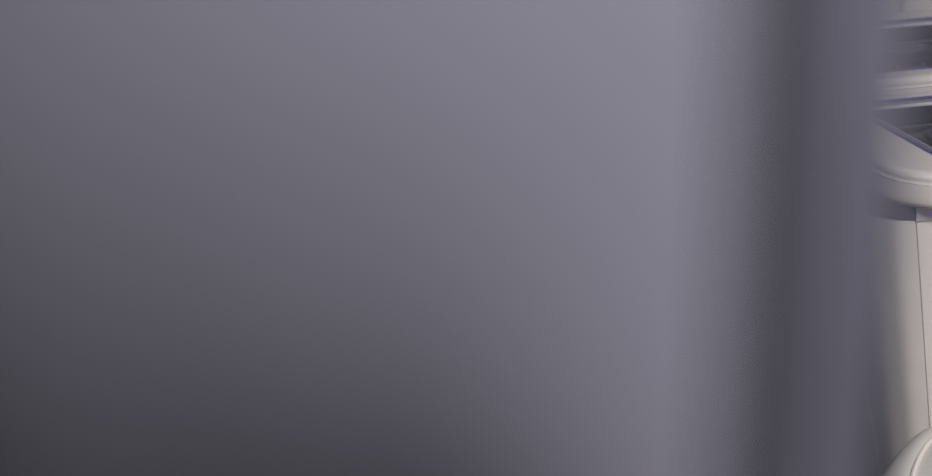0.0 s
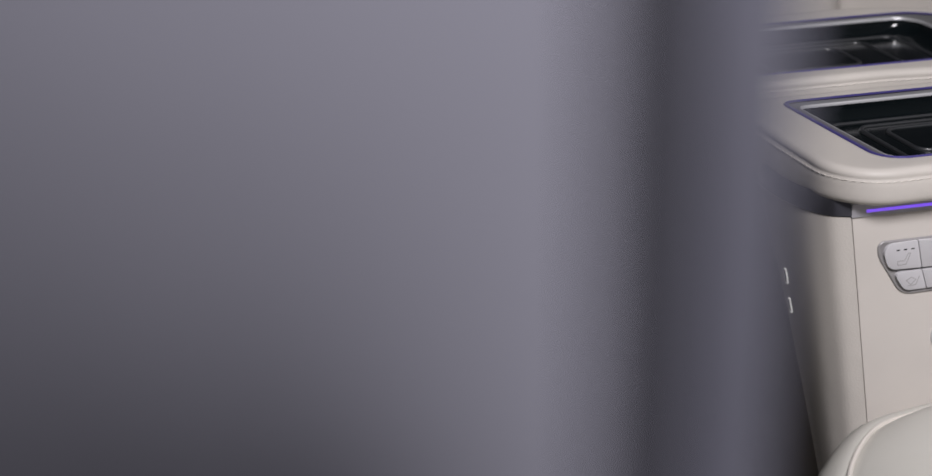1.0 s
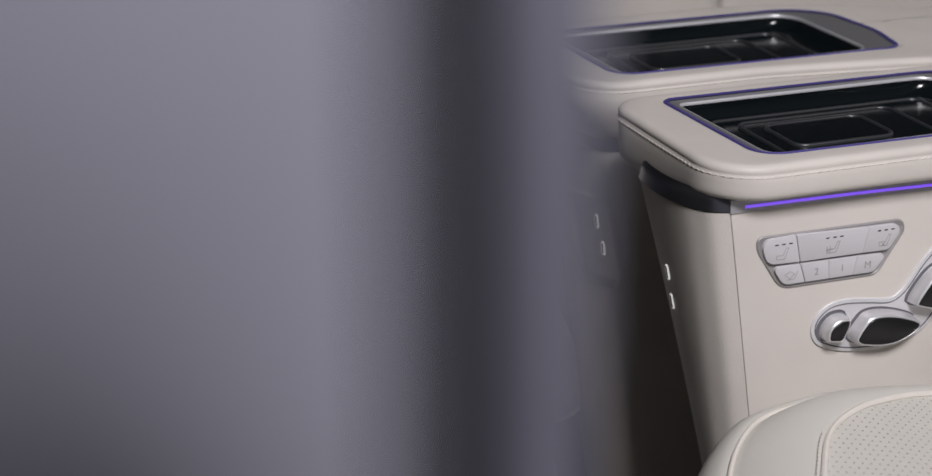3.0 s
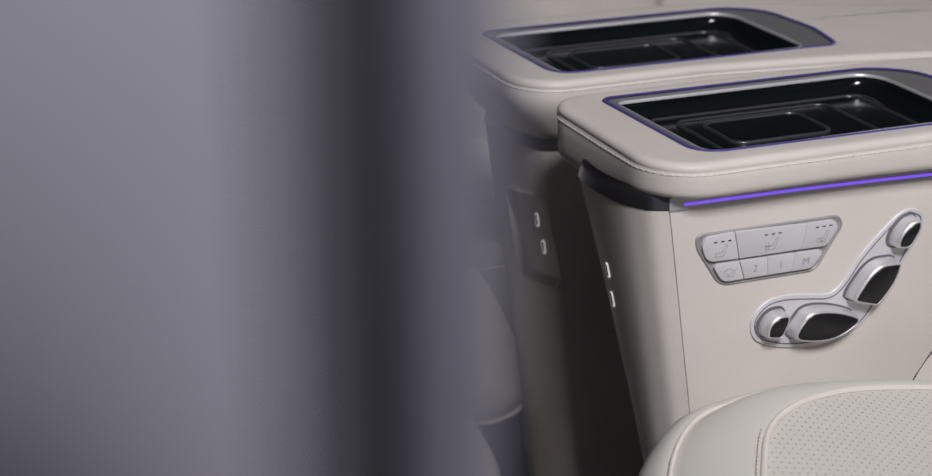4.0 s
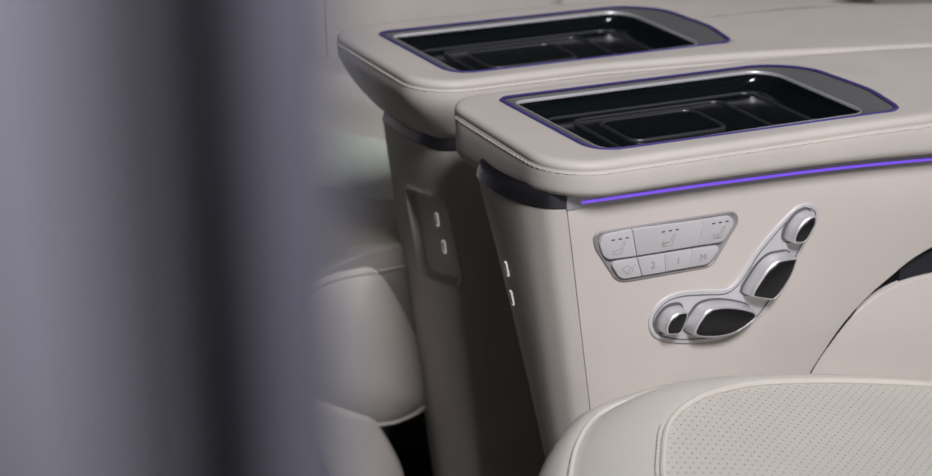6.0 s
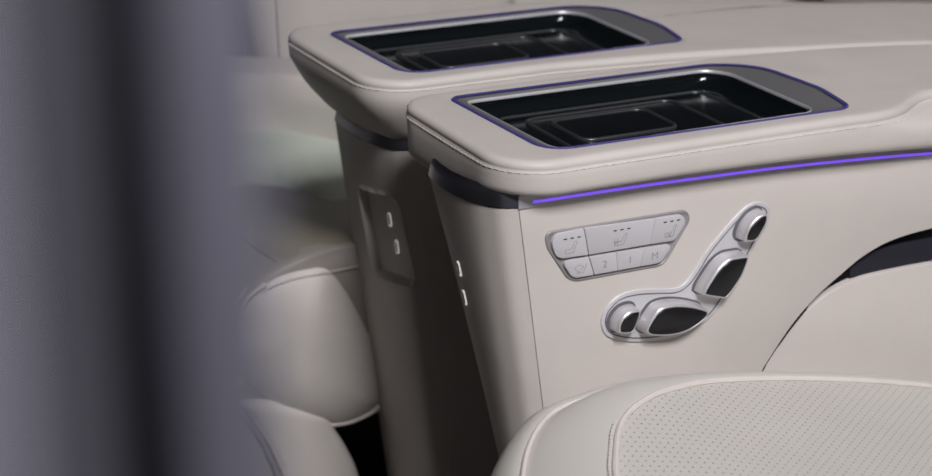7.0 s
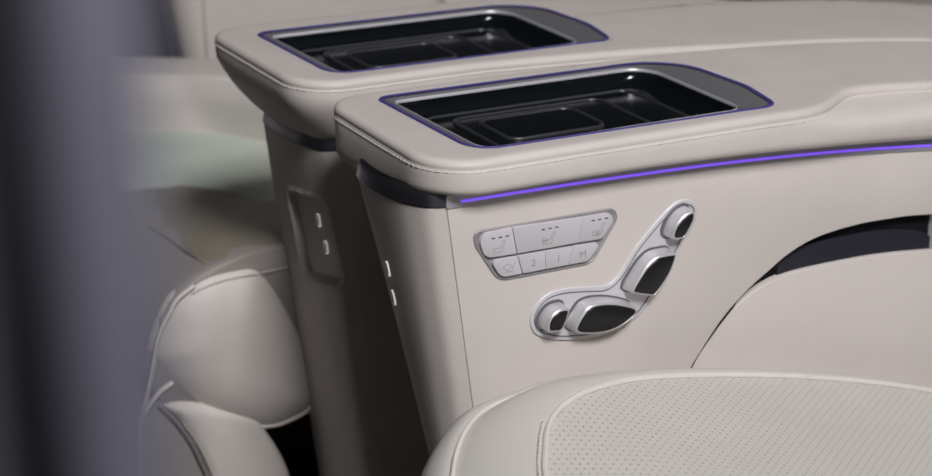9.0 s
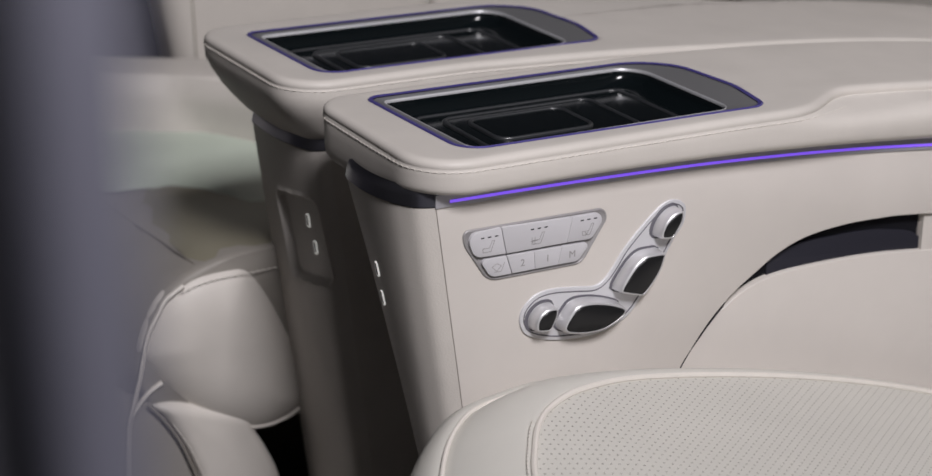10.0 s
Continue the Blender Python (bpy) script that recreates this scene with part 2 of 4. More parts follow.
def armrest(dx, dy, strip, label, controls, lean, taper):
    """strip: the front curve of the column's head, (x, y, z) from the outer side to the inner side."""
    tip = 0.0 if controls else 0.015
    bulge = 1.0 if controls else 0.12
    root = thing("armrest", label, "armrest", "armrests between the seats")
    off = Vector((dx, dy))
    c = Vector((0.13, 0.072)) + off
    hole = [p + off for p in rpoly([(-0.003, 0.0, 0.022), (0.262, -0.003, 0.018), (0.274, 0.055, 0.08), (0.268, 0.128, 0.05), (0.236, 0.150, 0.05), (-0.008, 0.152, 0.010)], 10)]
    top = [p + off for p in rpoly([(-0.0475 if controls else -0.041, -0.024, 0.042), (0.290 if controls else 0.12, -0.024, 0.09), (0.352, 0.020 if controls else -0.056, 0.06), (0.80, 0.010 if controls else -0.058), (0.80, 0.168 if controls else 0.140), *([] if controls else [(0.56, 0.106, 0.25), (0.36, 0.132, 0.25), (0.20, 0.186, 0.2)]), (-0.0465 if controls else -0.043, 0.171 + tip, 0.030)], 12)]
    lip = [p + off for p in rpoly([(-0.0478, -0.0250, 0.045), (0.80, -0.0255), (0.80, 0.168), (-0.049, 0.167, 0.036)], 12)]
    front = smooth_path([Vector(p) for p in strip], 40)
    zs = lambda y: front[min(range(40), key=lambda k: abs(front[k].y - y))].z
    ya, yb = strip[0][1], strip[-1][1]
    neck = [Vector((p.x, p.y)) for p in front]
    neck += [Vector((front[-1].x + 0.02, yb + 0.004 * (1 if yb > ya else -1))), Vector((0.80, yb + 0.006 * (1 if yb > ya else -1))), Vector((0.80, ya))]
    angles = []
    for p in even(top, 260):
        angles.append(math.atan2(p.y - c.y, p.x - c.x))
    H, T, L, N = (around(o, c, angles) for o in (hole, top, lip, neck))
    lift = lambda pts, z: [Vector((p.x, p.y, z + sag(p.x))) for p in pts]
    zneck = [zs(p.y) + 0.0105 + sag(p.x) - 0.0125 * smoothstep(0.08, 0.42, p.x) - (0.0120 * smoothstep(-0.006, 0.070, p.y) if controls else 0.0) for p in N]
    rings = [lift(H, TOP - 0.012), lift(H, TOP - 0.0015)]
    rings.append(lift([h.lerp(t, 0.012) for h, t in zip(H, T)], TOP))
    for k in range(1, 9):
        rings.append(lift([h.lerp(t, k / 8 * 0.5) for h, t in zip(H, T)], TOP + 0.0006 * k / 8))
    for k in (0.25, 0.5, 0.75, 0.9):
        rings.append(lift([h.lerp(t, 0.5).lerp(q, k) for h, t, q in zip(H, T, shrink(T, 0.0095))], TOP + 0.0006))
    for d, z in ((0.0095, 0.0006), (0.0072, 0.0005), (0.0054, 0.0004), (0.0038, -0.0001), (0.0022, -0.0011), (0.0011, -0.0025), (0.0006, -0.0041), (0.0007, -0.0054), (0.0009, -0.0061), (0.0004, -0.0068)):
        rings.append(lift(shrink(T, d), TOP + z))
    base = rings[-1]
    M = [t.lerp(l, 0.8 * bulge) for t, l in zip(T, L)]
    tall = [(TOP - 0.0068 + sag(n.x)) - z for n, z in zip(N, zneck)]
    for f, g in ((0.15, 0.55), (0.32, 0.9), (0.5, 1.0), (0.68, 1.0)) if controls else ((0.05, 0.3), (0.12, 0.7), (0.2, 1.0)):
        rings.append([Vector((*t.lerp(m, g), TOP - 0.0068 + sag(t.x) - h * f)) for t, m, h in zip(T, M, tall)])
    if controls:
        for f, d in ((0.80, 0.0006), (0.88, 0.0018), (0.94, 0.0038), (0.98, 0.0066), (1.0, 0.0110), (1.0, 0.0240)):
            rings.append([Vector((q.x, q.y, TOP - 0.0068 + sag(m.x) - h * f)) for q, m, h in zip(shrink(M, d), M, tall)])
    else:
        for f, g in ((0.36, 0.09), (0.52, 0.24), (0.68, 0.45), (0.84, 0.69), (0.95, 0.87), (1.0, 1.0), (1.0, 1.06)):
            rings.append([Vector((*m.lerp(n, g), TOP - 0.0068 + sag(m.x) - h * f)) for m, n, h in zip(M, N, tall)])
    bm = bmesh.new()
    loft(bm, rings)
    pad = part("padded_top", bm, LEATHER, root, "cream leather pad with a stitched edge", 60)
    # piping-like fold and seam threads along the edge
    nxt = rings[rings.index(base) + 1]
    outw = [(Vector((b.x, b.y, 0)) - Vector((a.x, a.y, 0))) for a, b in zip(lift(T, 0), lift(shrink(T, -0.001), 0))]
    seam = [a.lerp(b, 0.42) + o.normalized() * 0.0003 for a, b, o in zip(base, nxt, outw) if a.x < (0.33 if a.y < dy + 0.09 else 0.70)]
    start = max(range(len(seam)), key=lambda k: (seam[k] - seam[k - 1]).length)
    seam = seam[start:] + seam[:start]
    bm = bmesh.new()
    stitches(bm, seam, 0.0060, 0.0043, 0.00048)
    part("stitching", bm, THREAD, pad, "cream seam thread")
    # tray
    bm = bmesh.new()
    rings = [lift(shrink(hole, -0.0016), TOP + 0.0004), lift(shrink(hole, -0.0006), TOP + 0.0013), lift(shrink(hole, 0.0026), TOP + 0.0005)]
    loft(bm, rings)
    part("trim_line", bm, TRIMLINE, root, "thin violet metal trim line")
    inner = [p + off for p in rpoly([(0.008, 0.008, 0.014), (0.238, 0.008, 0.014), (0.238, 0.130, 0.030), (0.225, 0.1462, 0.030), (0.003, 0.1462, 0.006)], 10)]
    angs = [math.atan2(p.y - c.y, p.x - c.x) for p in even(hole, 160)]
    A, B = around(shrink(hole, 0.0021), c, angs), around(inner, c, angs)
    bm = bmesh.new()
    loft(bm, [lift(A, TOP - 0.0004), lift([a.lerp(b, 0.35) for a, b in zip(A, B)], TOP - 0.0009), lift([a.lerp(b, 0.7) for a, b in zip(A, B)], TOP - 0.0015), lift(B, TOP - 0.0024)])
    part("bezel", bm, BEZEL, root, "dark satin metal bezel")
    bm = bmesh.new()
    loft(bm, [lift(shrink(B, -0.0005), TOP - 0.0023), lift(shrink(B, -0.0001), TOP - 0.0019), lift(shrink(B, 0.0005), TOP - 0.0022), lift(shrink(B, 0.0008), TOP - 0.0034), lift(shrink(B, 0.0009), TOP - 0.0043)])
    part("inner_trim", bm, INNER, root, "thin satin silver edge inside the tray", 60)
    floor_o = [p + off for p in rpoly([(0.0145, 0.010, 0.012), (0.2190, 0.010, 0.012), (0.2190, 0.1405, 0.022), (0.0145, 0.1405, 0.010)], 8)]
    F = around(floor_o, c, angs)
    bm = bmesh.new()
    rings = [lift(shrink(B, 0.0008), TOP - 0.0040)]
    rings += [lift([b.lerp(f, k) for b, f in zip(B, F)], TOP + z) for k, z in ((0.10, -0.0084), (0.40, -0.0125), (0.80, -0.0156), (1.0, -0.0165))]
    loft(bm, rings, cap_b=True)
    tray = part("tray", bm, GLOSS, root, "piano black storage tray", 50)
    for x0, x1, y0, y1, z in ((0.0205, 0.2130, 0.014, 0.1330, -0.0150), (0.0375, 0.1750, 0.030, 0.1190, -0.0140), (0.0525, 0.1400, 0.046, 0.1045, -0.0130)):
        bm = bmesh.new()
        q = [p + off for p in rpoly([(x0, y0, 0.012), (x1, y0, 0.012), (x1, y1, 0.012), (x0, y1, 0.012)], 6)]
        prof = [(-0.0003, -0.005), (0.0, -0.0014)] + [(0.0015 * (1 - math.cos(a)), 0.0010 - 0.0015 * (1 - math.sin(a))) for a in (0.25, 0.5, 0.8, 1.1, 1.35, 1.57)] + [(0.0018 + 0.0015 * math.sin(a), 0.0010 - 0.0015 * (1 - math.cos(a))) for a in (0.25, 0.5, 0.8, 1.1, 1.35, 1.57)]
        loft(bm, [lift(shrink(q, d), TOP + z + e) for d, e in prof])
        rim = part("ridge", bm, RIDGE, tray, "", 120)
        bm = bmesh.new()
        bm.faces.new([bm.verts.new(p) for p in lift(shrink(q, 0.0030), TOP + z - 0.0004)])
        part("ridge_floor", bm, GLOSS, rim)
    # metal band under the pad
    bm = bmesh.new()
    fr = [Vector(p) for p in front]
    m = len(fr)
    ring = []
    for d, o in ((0.0150, -0.0040), (0.0125, -0.0018), (0.0080, -0.0006), (0.0040, 0.0003), (0.0010, 0.0010), (0.0, -0.001)):
        row = []
        for i, p in enumerate(fr):
            t = fr[min(m - 1, i + 1)] - fr[max(0, i - 1)]
            n = Vector((t.y, -t.x, 0)).normalized() * (-1 if yb > ya else 1)
            row.append(Vector((p.x, p.y, p.z + d)) + n * o)
        ring.append(row)
    loft(bm, ring, closed=False)
    part("metal_band", bm, CHROME, root, "dark polished metal band")
    # column
    steps = 39 if controls else 150
    drops = [0.0, 0.05, 0.10, 0.15, 0.20, 0.26, 0.34, 0.42, 0.50] if controls else [0.0, 0.02, 0.03] + [0.034 + 0.002 * k for k in range(53)] + [0.15, 0.20, 0.26, 0.34, 0.42, 0.50]

    def level(drop):
        pts = [front_point(front, (lean, taper), i / steps, drop) if controls else skin(front, (lean, taper), i / steps, drop, -dish(i / steps, drop)) for i in range(steps + 1)]
        e = pts[-1]
        pts += [Vector((e.x + 0.02, e.y + 0.001, e.z)), Vector((0.80, e.y + 0.004, e.z)), Vector((0.80, ya + (0.03 if controls else 0), pts[0].z))]
        if controls:
            pts.append(Vector((pts[0].x + 0.001, ya + 0.03, pts[0].z)))
        return pts
    bm = bmesh.new()
    loft(bm, [level(z) for z in drops])
    column = part("column", bm, PEBBLE, root, "cream leather-covered column")
    return root, column, front


NEAR_SKIN = ((0.145, 0.05), 0.2)
FAR_SKIN = ((0.125, 0.0), 0.02)
near, near_column, near_front = armrest(0, 0, [(-0.0293, -0.0060, 0.5828), (-0.0408, -0.0006, 0.5828), (-0.0475, 0.0094, 0.5826), (-0.0526, 0.0225, 0.5822), (-0.0555, 0.0410, 0.5816), (-0.0560, 0.0610, 0.5808), (-0.0540, 0.0830, 0.5800), (-0.0508, 0.0960, 0.5795)],
    "cream leather armrest with a black tray and seat switches", True, *NEAR_SKIN)
far, far_column, far_front = armrest(-0.006, 0.229, [(-0.004, 0.2275, 0.555), (-0.016, 0.238, 0.5535), (-0.021, 0.262, 0.552), (-0.0214, 0.291, 0.549), (-0.020, 0.325, 0.547), (-0.0165, 0.362, 0.545)],
    "cream leather armrest with a black tray and charging sockets", False, *FAR_SKIN)

# ---------------------------------------------------------------- near armrest: side trim, switches
YS = 0.0
arc_top = [(0.1967, 0.4129), (0.2142, 0.4367), (0.2281, 0.4524), (0.2467, 0.4682), (0.2662, 0.4808), (0.286, 0.4926), (0.3133, 0.5018), (0.3514, 0.5058), (0.3888, 0.5054), (0.4306, 0.5023), (0.62, 0.480)]
arc_low = [(0.1981, 0.4125), (0.2162, 0.4353), (0.2280, 0.4478), (0.2388, 0.4540), (0.2527, 0.4628), (0.2756, 0.4705), (0.2992, 0.4735), (0.3416, 0.4740), (0.3854, 0.4727), (0.4406, 0.4675), (0.62, 0.446)]
up = smooth_path([Vector(p) for p in arc_top], 60)
lo = smooth_path([Vector(p) for p in arc_low], 60)
crest = [Vector((-0.0255 + 0.145 * (0.5804 - z), z)) for z in (0.5800, 0.54, 0.50, 0.46, 0.42, 0.38, 0.30, 0.20)]
upper = [Vector((0.80, 0.5804 + sag(0.80) - 0.010)), Vector((0.62, 0.5804 + sag(0.62) - 0.010)), Vector((0.45, 0.5804 + sag(0.45) - 0.008)), Vector((0.30, 0.5790)), Vector((0.1, 0.5804))] + crest + [Vector((0.13, 0.20)), Vector((0.17, 0.36))] + up + [Vector((0.80, 0.46))]
bm = bmesh.new()
plate(bm, upper, YS + 0.03, 0.03, 0.0006, 3)
side = part("side_panel", bm, SMOOTH, near, "smooth cream side panel", 30)
lower = [Vector((0.80, 0.20)), Vector((0.80, 0.43))] + lo[::-1] + [Vector((0.1714, 0.36)), Vector((0.1314, 0.20))]
bm = bmesh.new()
plate(bm, lower, YS + 0.03, 0.0270, 0.0010, 3)
part("pocket_panel", bm, SMOOTH, near, "smooth cream front of a storage pocket", 30)
# Dark strip laid along the seam, standing for the unlit gap.
bm = bmesh.new()
line = smooth_path([(0.1312, YS + 0.0006, 0.20), (0.1712, YS + 0.0006, 0.36), (0.1975, YS + 0.0006, 0.4126), (0.2151, YS + 0.0004, 0.4361), (0.2281, YS + 0.0006, 0.4505), (0.2350, YS + 0.0020, 0.4562), (0.2420, YS + 0.0070, 0.4615)], 80)
rings = []
for i, p in enumerate(line):
    w = 0.0007 + 0.0009 * smoothstep(0.205, 0.240, p.x)
    rings.append([p + Vector((-w, 0.0004, w * 0.6)), p + Vector((0, -0.0008, 0)), p + Vector((w, 0.0004, -w * 0.6)), p + Vector((0, 0.002, 0))])
loft(bm, rings, True, True)
part("seam_shade", bm, DARK, near, "thin dark strip for the shade in the pocket's seam")
bm = bmesh.new()
block(bm, 0.10, 0.440, YS + 0.010, YS + 0.029, 0.21, 0.52)
part("pocket_lining", bm, DARK, near, "black lining of the storage pocket")
flap = smooth_path([Vector(p) for p in [(0.281, 0.4831), (0.2953, 0.4909), (0.3222, 0.4941), (0.3449, 0.4939), (0.3716, 0.4936), (0.3965, 0.4916), (0.4293, 0.4851), (0.4434, 0.4763), (0.4483, 0.4679)]], 40)
bm = bmesh.new()
plate(bm, flap + [Vector((flap[-1].x, 0.455)), Vector((flap[0].x, 0.455))], YS + 0.0098, 0.002, 0.0008, 2)
part("pocket_flap", bm, FLAP, near, "dark navy inner flap of the storage pocket")
bm = bmesh.new()
block(bm, 0.441, 0.70, YS + 0.004, YS + 0.029, 0.44, 0.53)
part("pocket_end", bm, SMOOTH, near)

# light guide
guide = smooth_path([(x, YS, z) for x, z in ((-0.0150, 0.5842), (0.0480, 0.5836), (0.1076, 0.5826), (0.2159, 0.5793), (0.3324, 0.5723), (0.4378, 0.5625), (0.60, 0.544))], 60)
bm = bmesh.new()
rings = []
for p in guide:
    rings.append([p + Vector((0, -0.0008, -0.0012)), p + Vector((0, -0.0018, -0.0009)), p + Vector((0, -0.0018, 0.0009)), p + Vector((0, -0.0008, 0.0012))])
loft(bm, rings, True, True)
part("light_guide", bm, GLOW, near, "glowing violet ambient light strip")
bm = bmesh.new()
rings = []
for p in [guide[0] + Vector((-0.0115, 0, 0))] + guide:
    rings.append([p + Vector((0, 0.001, -0.0042)), p + Vector((0, -0.0012, -0.0040)), p + Vector((0, -0.0012, 0.0060)), p + Vector((0, 0.001, 0.0062))])
loft(bm, rings, True, True)
part("light_channel", bm, CHANNEL, near, "satin grey channel of the light strip")

# button cluster
cluster = rpoly([(-0.0046, 0.5596, 0.009), (0.1262, 0.5586, 0.008), (0.0985, 0.5166, 0.012), (0.0170, 0.5166, 0.016), (-0.0034, 0.5480, 0.020)][::-1], 8)
bm = bmesh.new()
plate(bm, cluster, YS + 0.001, 0.0024, 0.0012, 3, dip=0.0010)
cluster_ob = part("switch_frame", bm, RING, near, "grey recessed frame round the seat buttons")


def button(name, corners):
    bm = bmesh.new()
    plate(bm, rpoly(corners[::-1], 7), YS, 0.0034, 0.0003, 2)
    return part(name, bm, BUTTON, cluster_ob, "pale grey push button")


def marks(bars, parent, mat=MARK, y=YS - 0.0034):
    bm = bmesh.new()
    for x0, z0, x1, z1, w in bars:
        a, b = Vector((x0, z0)), Vector((x1, z1))
        n = Vector((-(b - a).y, (b - a).x)).normalized() * w / 2
        q = [a - n, b - n, b + n, a + n]
        loft(bm, [[Vector((p.x, y + 0.0002, p.y)) for p in q], [Vector((p.x, y - 0.00012, p.y)) for p in q]], cap_b=True)
    return part("symbol", bm, mat, parent, "printed grey symbol")


b1 = button("button", [(-0.0022, 0.5572, 0.007), (0.0264, 0.5582, 0.0008), (0.0310, 0.5370, 0.0008), (0.0045, 0.5380, 0.009)])
b2 = button("button", [(0.0270, 0.5582, 0.0008), (0.0875, 0.5562, 0.0005), (0.0833, 0.5369, 0.0005), (0.0316, 0.5370, 0.0008)])
b3 = button("button", [(0.0877, 0.5562, 0.0005), (0.1195, 0.5560, 0.006), (0.1050, 0.5364, 0.006), (0.0835, 0.5369, 0.0005)])
b4 = button("button", [(0.0088, 0.5353, 0.003), (0.0313, 0.5352, 0.0008), (0.0361, 0.5205, 0.0008), (0.0185, 0.5205, 0.009)])
b5 = button("button", [(0.0319, 0.5352, 0.0008), (0.0549, 0.5349, 0.0005), (0.0561, 0.5205, 0.0005), (0.0367, 0.5205, 0.0008)])
b6 = button("button", [(0.0551, 0.5349, 0.0005), (0.0789, 0.5346, 0.0005), (0.0759, 0.5205, 0.0005), (0.0563, 0.5205, 0.0005)])
b7 = button("button", [(0.0791, 0.5346, 0.0005), (0.1050, 0.5340, 0.003), (0.0935, 0.5204, 0.007), (0.0761, 0.5205, 0.0005)])
w = 0.00042
for b, x, z, d in ((b1, 0.0160, 0.5452, 0.0168), (b2, 0.0583, 0.5448, 0.0588), (b3, 0.1012, 0.5446, 0.1018)):
    marks([(d - 0.0072 + k * 0.0058, 0.5524, d - 0.0044 + k * 0.0058, 0.5524, 0.0009) for k in range(3)], b, DARK)
    marks([(x - 0.0045, z - 0.0042, x + 0.0020, z - 0.0042, w), (x - 0.0045, z - 0.0042, x - 0.0048, z - 0.0012, w), (x - 0.0048, z - 0.0012, x + 0.0008, z - 0.0012, w), (x + 0.0020, z - 0.0042, x + 0.0052, z + 0.0042, w), (x + 0.0008, z - 0.0012, x + 0.0032, z + 0.0042, w), (x + 0.0032, z + 0.0042, x + 0.0052, z + 0.0042, w)], b)
marks([(0.0528, 0.5462, 0.0528, 0.5402, 0.0004), (0.0553, 0.5462, 0.0553, 0.5402, 0.0004), (0.0518, 0.5432, 0.0578, 0.5432, 0.0004)], b2)
marks([(0.0988, 0.5399, 0.1016, 0.5427, 0.0005), (0.0988, 0.5427, 0.1016, 0.5399, 0.0005)], b3)
x, z = 0.0242, 0.5278
marks([(x - 0.005, z + 0.0005, x - 0.001, z - 0.0030, w), (x - 0.001, z - 0.0030, x + 0.003, z + 0.0006, w), (x + 0.003, z + 0.0006, x - 0.001, z + 0.0028, w), (x - 0.001, z + 0.0028, x - 0.005, z + 0.0005, w), (x - 0.003, z - 0.0036, x + 0.003, z - 0.0036, w), (x + 0.003, z - 0.0036, x + 0.0055, z + 0.0030, w)], b4)


def lettering(text, x, z, size, parent):
    cu = bpy.data.curves.new("digit", "FONT")
    cu.body, cu.size, cu.extrude, cu.align_x, cu.align_y = text, size, 0.0001, "CENTER", "CENTER"
    cu.materials.append(MARK)
    ob = new("digit", cu)
    ob.matrix_world = pose(x, YS - 0.0035, z, 90, 0, 0)
    ob.parent = parent
    return ob


lettering("2", 0.0453, 0.5273, 0.0078, b5)
lettering("1", 0.0668, 0.5272, 0.0078, b6)
lettering("M", 0.0882, 0.5268, 0.0078, b7)

# seat-shaped switch group
base = [(0.1917, 0.5421), (0.1897, 0.5331), (0.1815, 0.5226), (0.1764, 0.5136), (0.1644, 0.4942), (0.1530, 0.4785), (0.1439, 0.4680), (0.1324, 0.4611), (0.1160, 0.4567), (0.0955, 0.4561), (0.0711, 0.4595), (0.0529, 0.4664), (0.0464, 0.4740), (0.0450, 0.4827), (0.0487, 0.4912), (0.0588, 0.4989), (0.0738, 0.5009), (0.0939, 0.4987), (0.1100, 0.4966), (0.1186, 0.5002), (0.1261, 0.5085), (0.1362, 0.5227), (0.1520, 0.5388), (0.1655, 0.5504), (0.1745, 0.5548), (0.1842, 0.5541), (0.1908, 0.5490)]
outline = smooth_path([Vector(p) for p in base], 140, True)
bm = bmesh.new()
plate(bm, outline, YS, 0.0016, 0.0006, 3)
plinth = part("switch_plinth", bm, SATIN, near, "satin silver seat-shaped switch plinth")
bm = bmesh.new()
tube(bm, [Vector((p.x, YS - 0.0018, p.y)) for p in shrink(outline, 0.0034)], 0.00045, 5, True)
part("groove", bm, GROOVE, plinth, "fine dark groove")


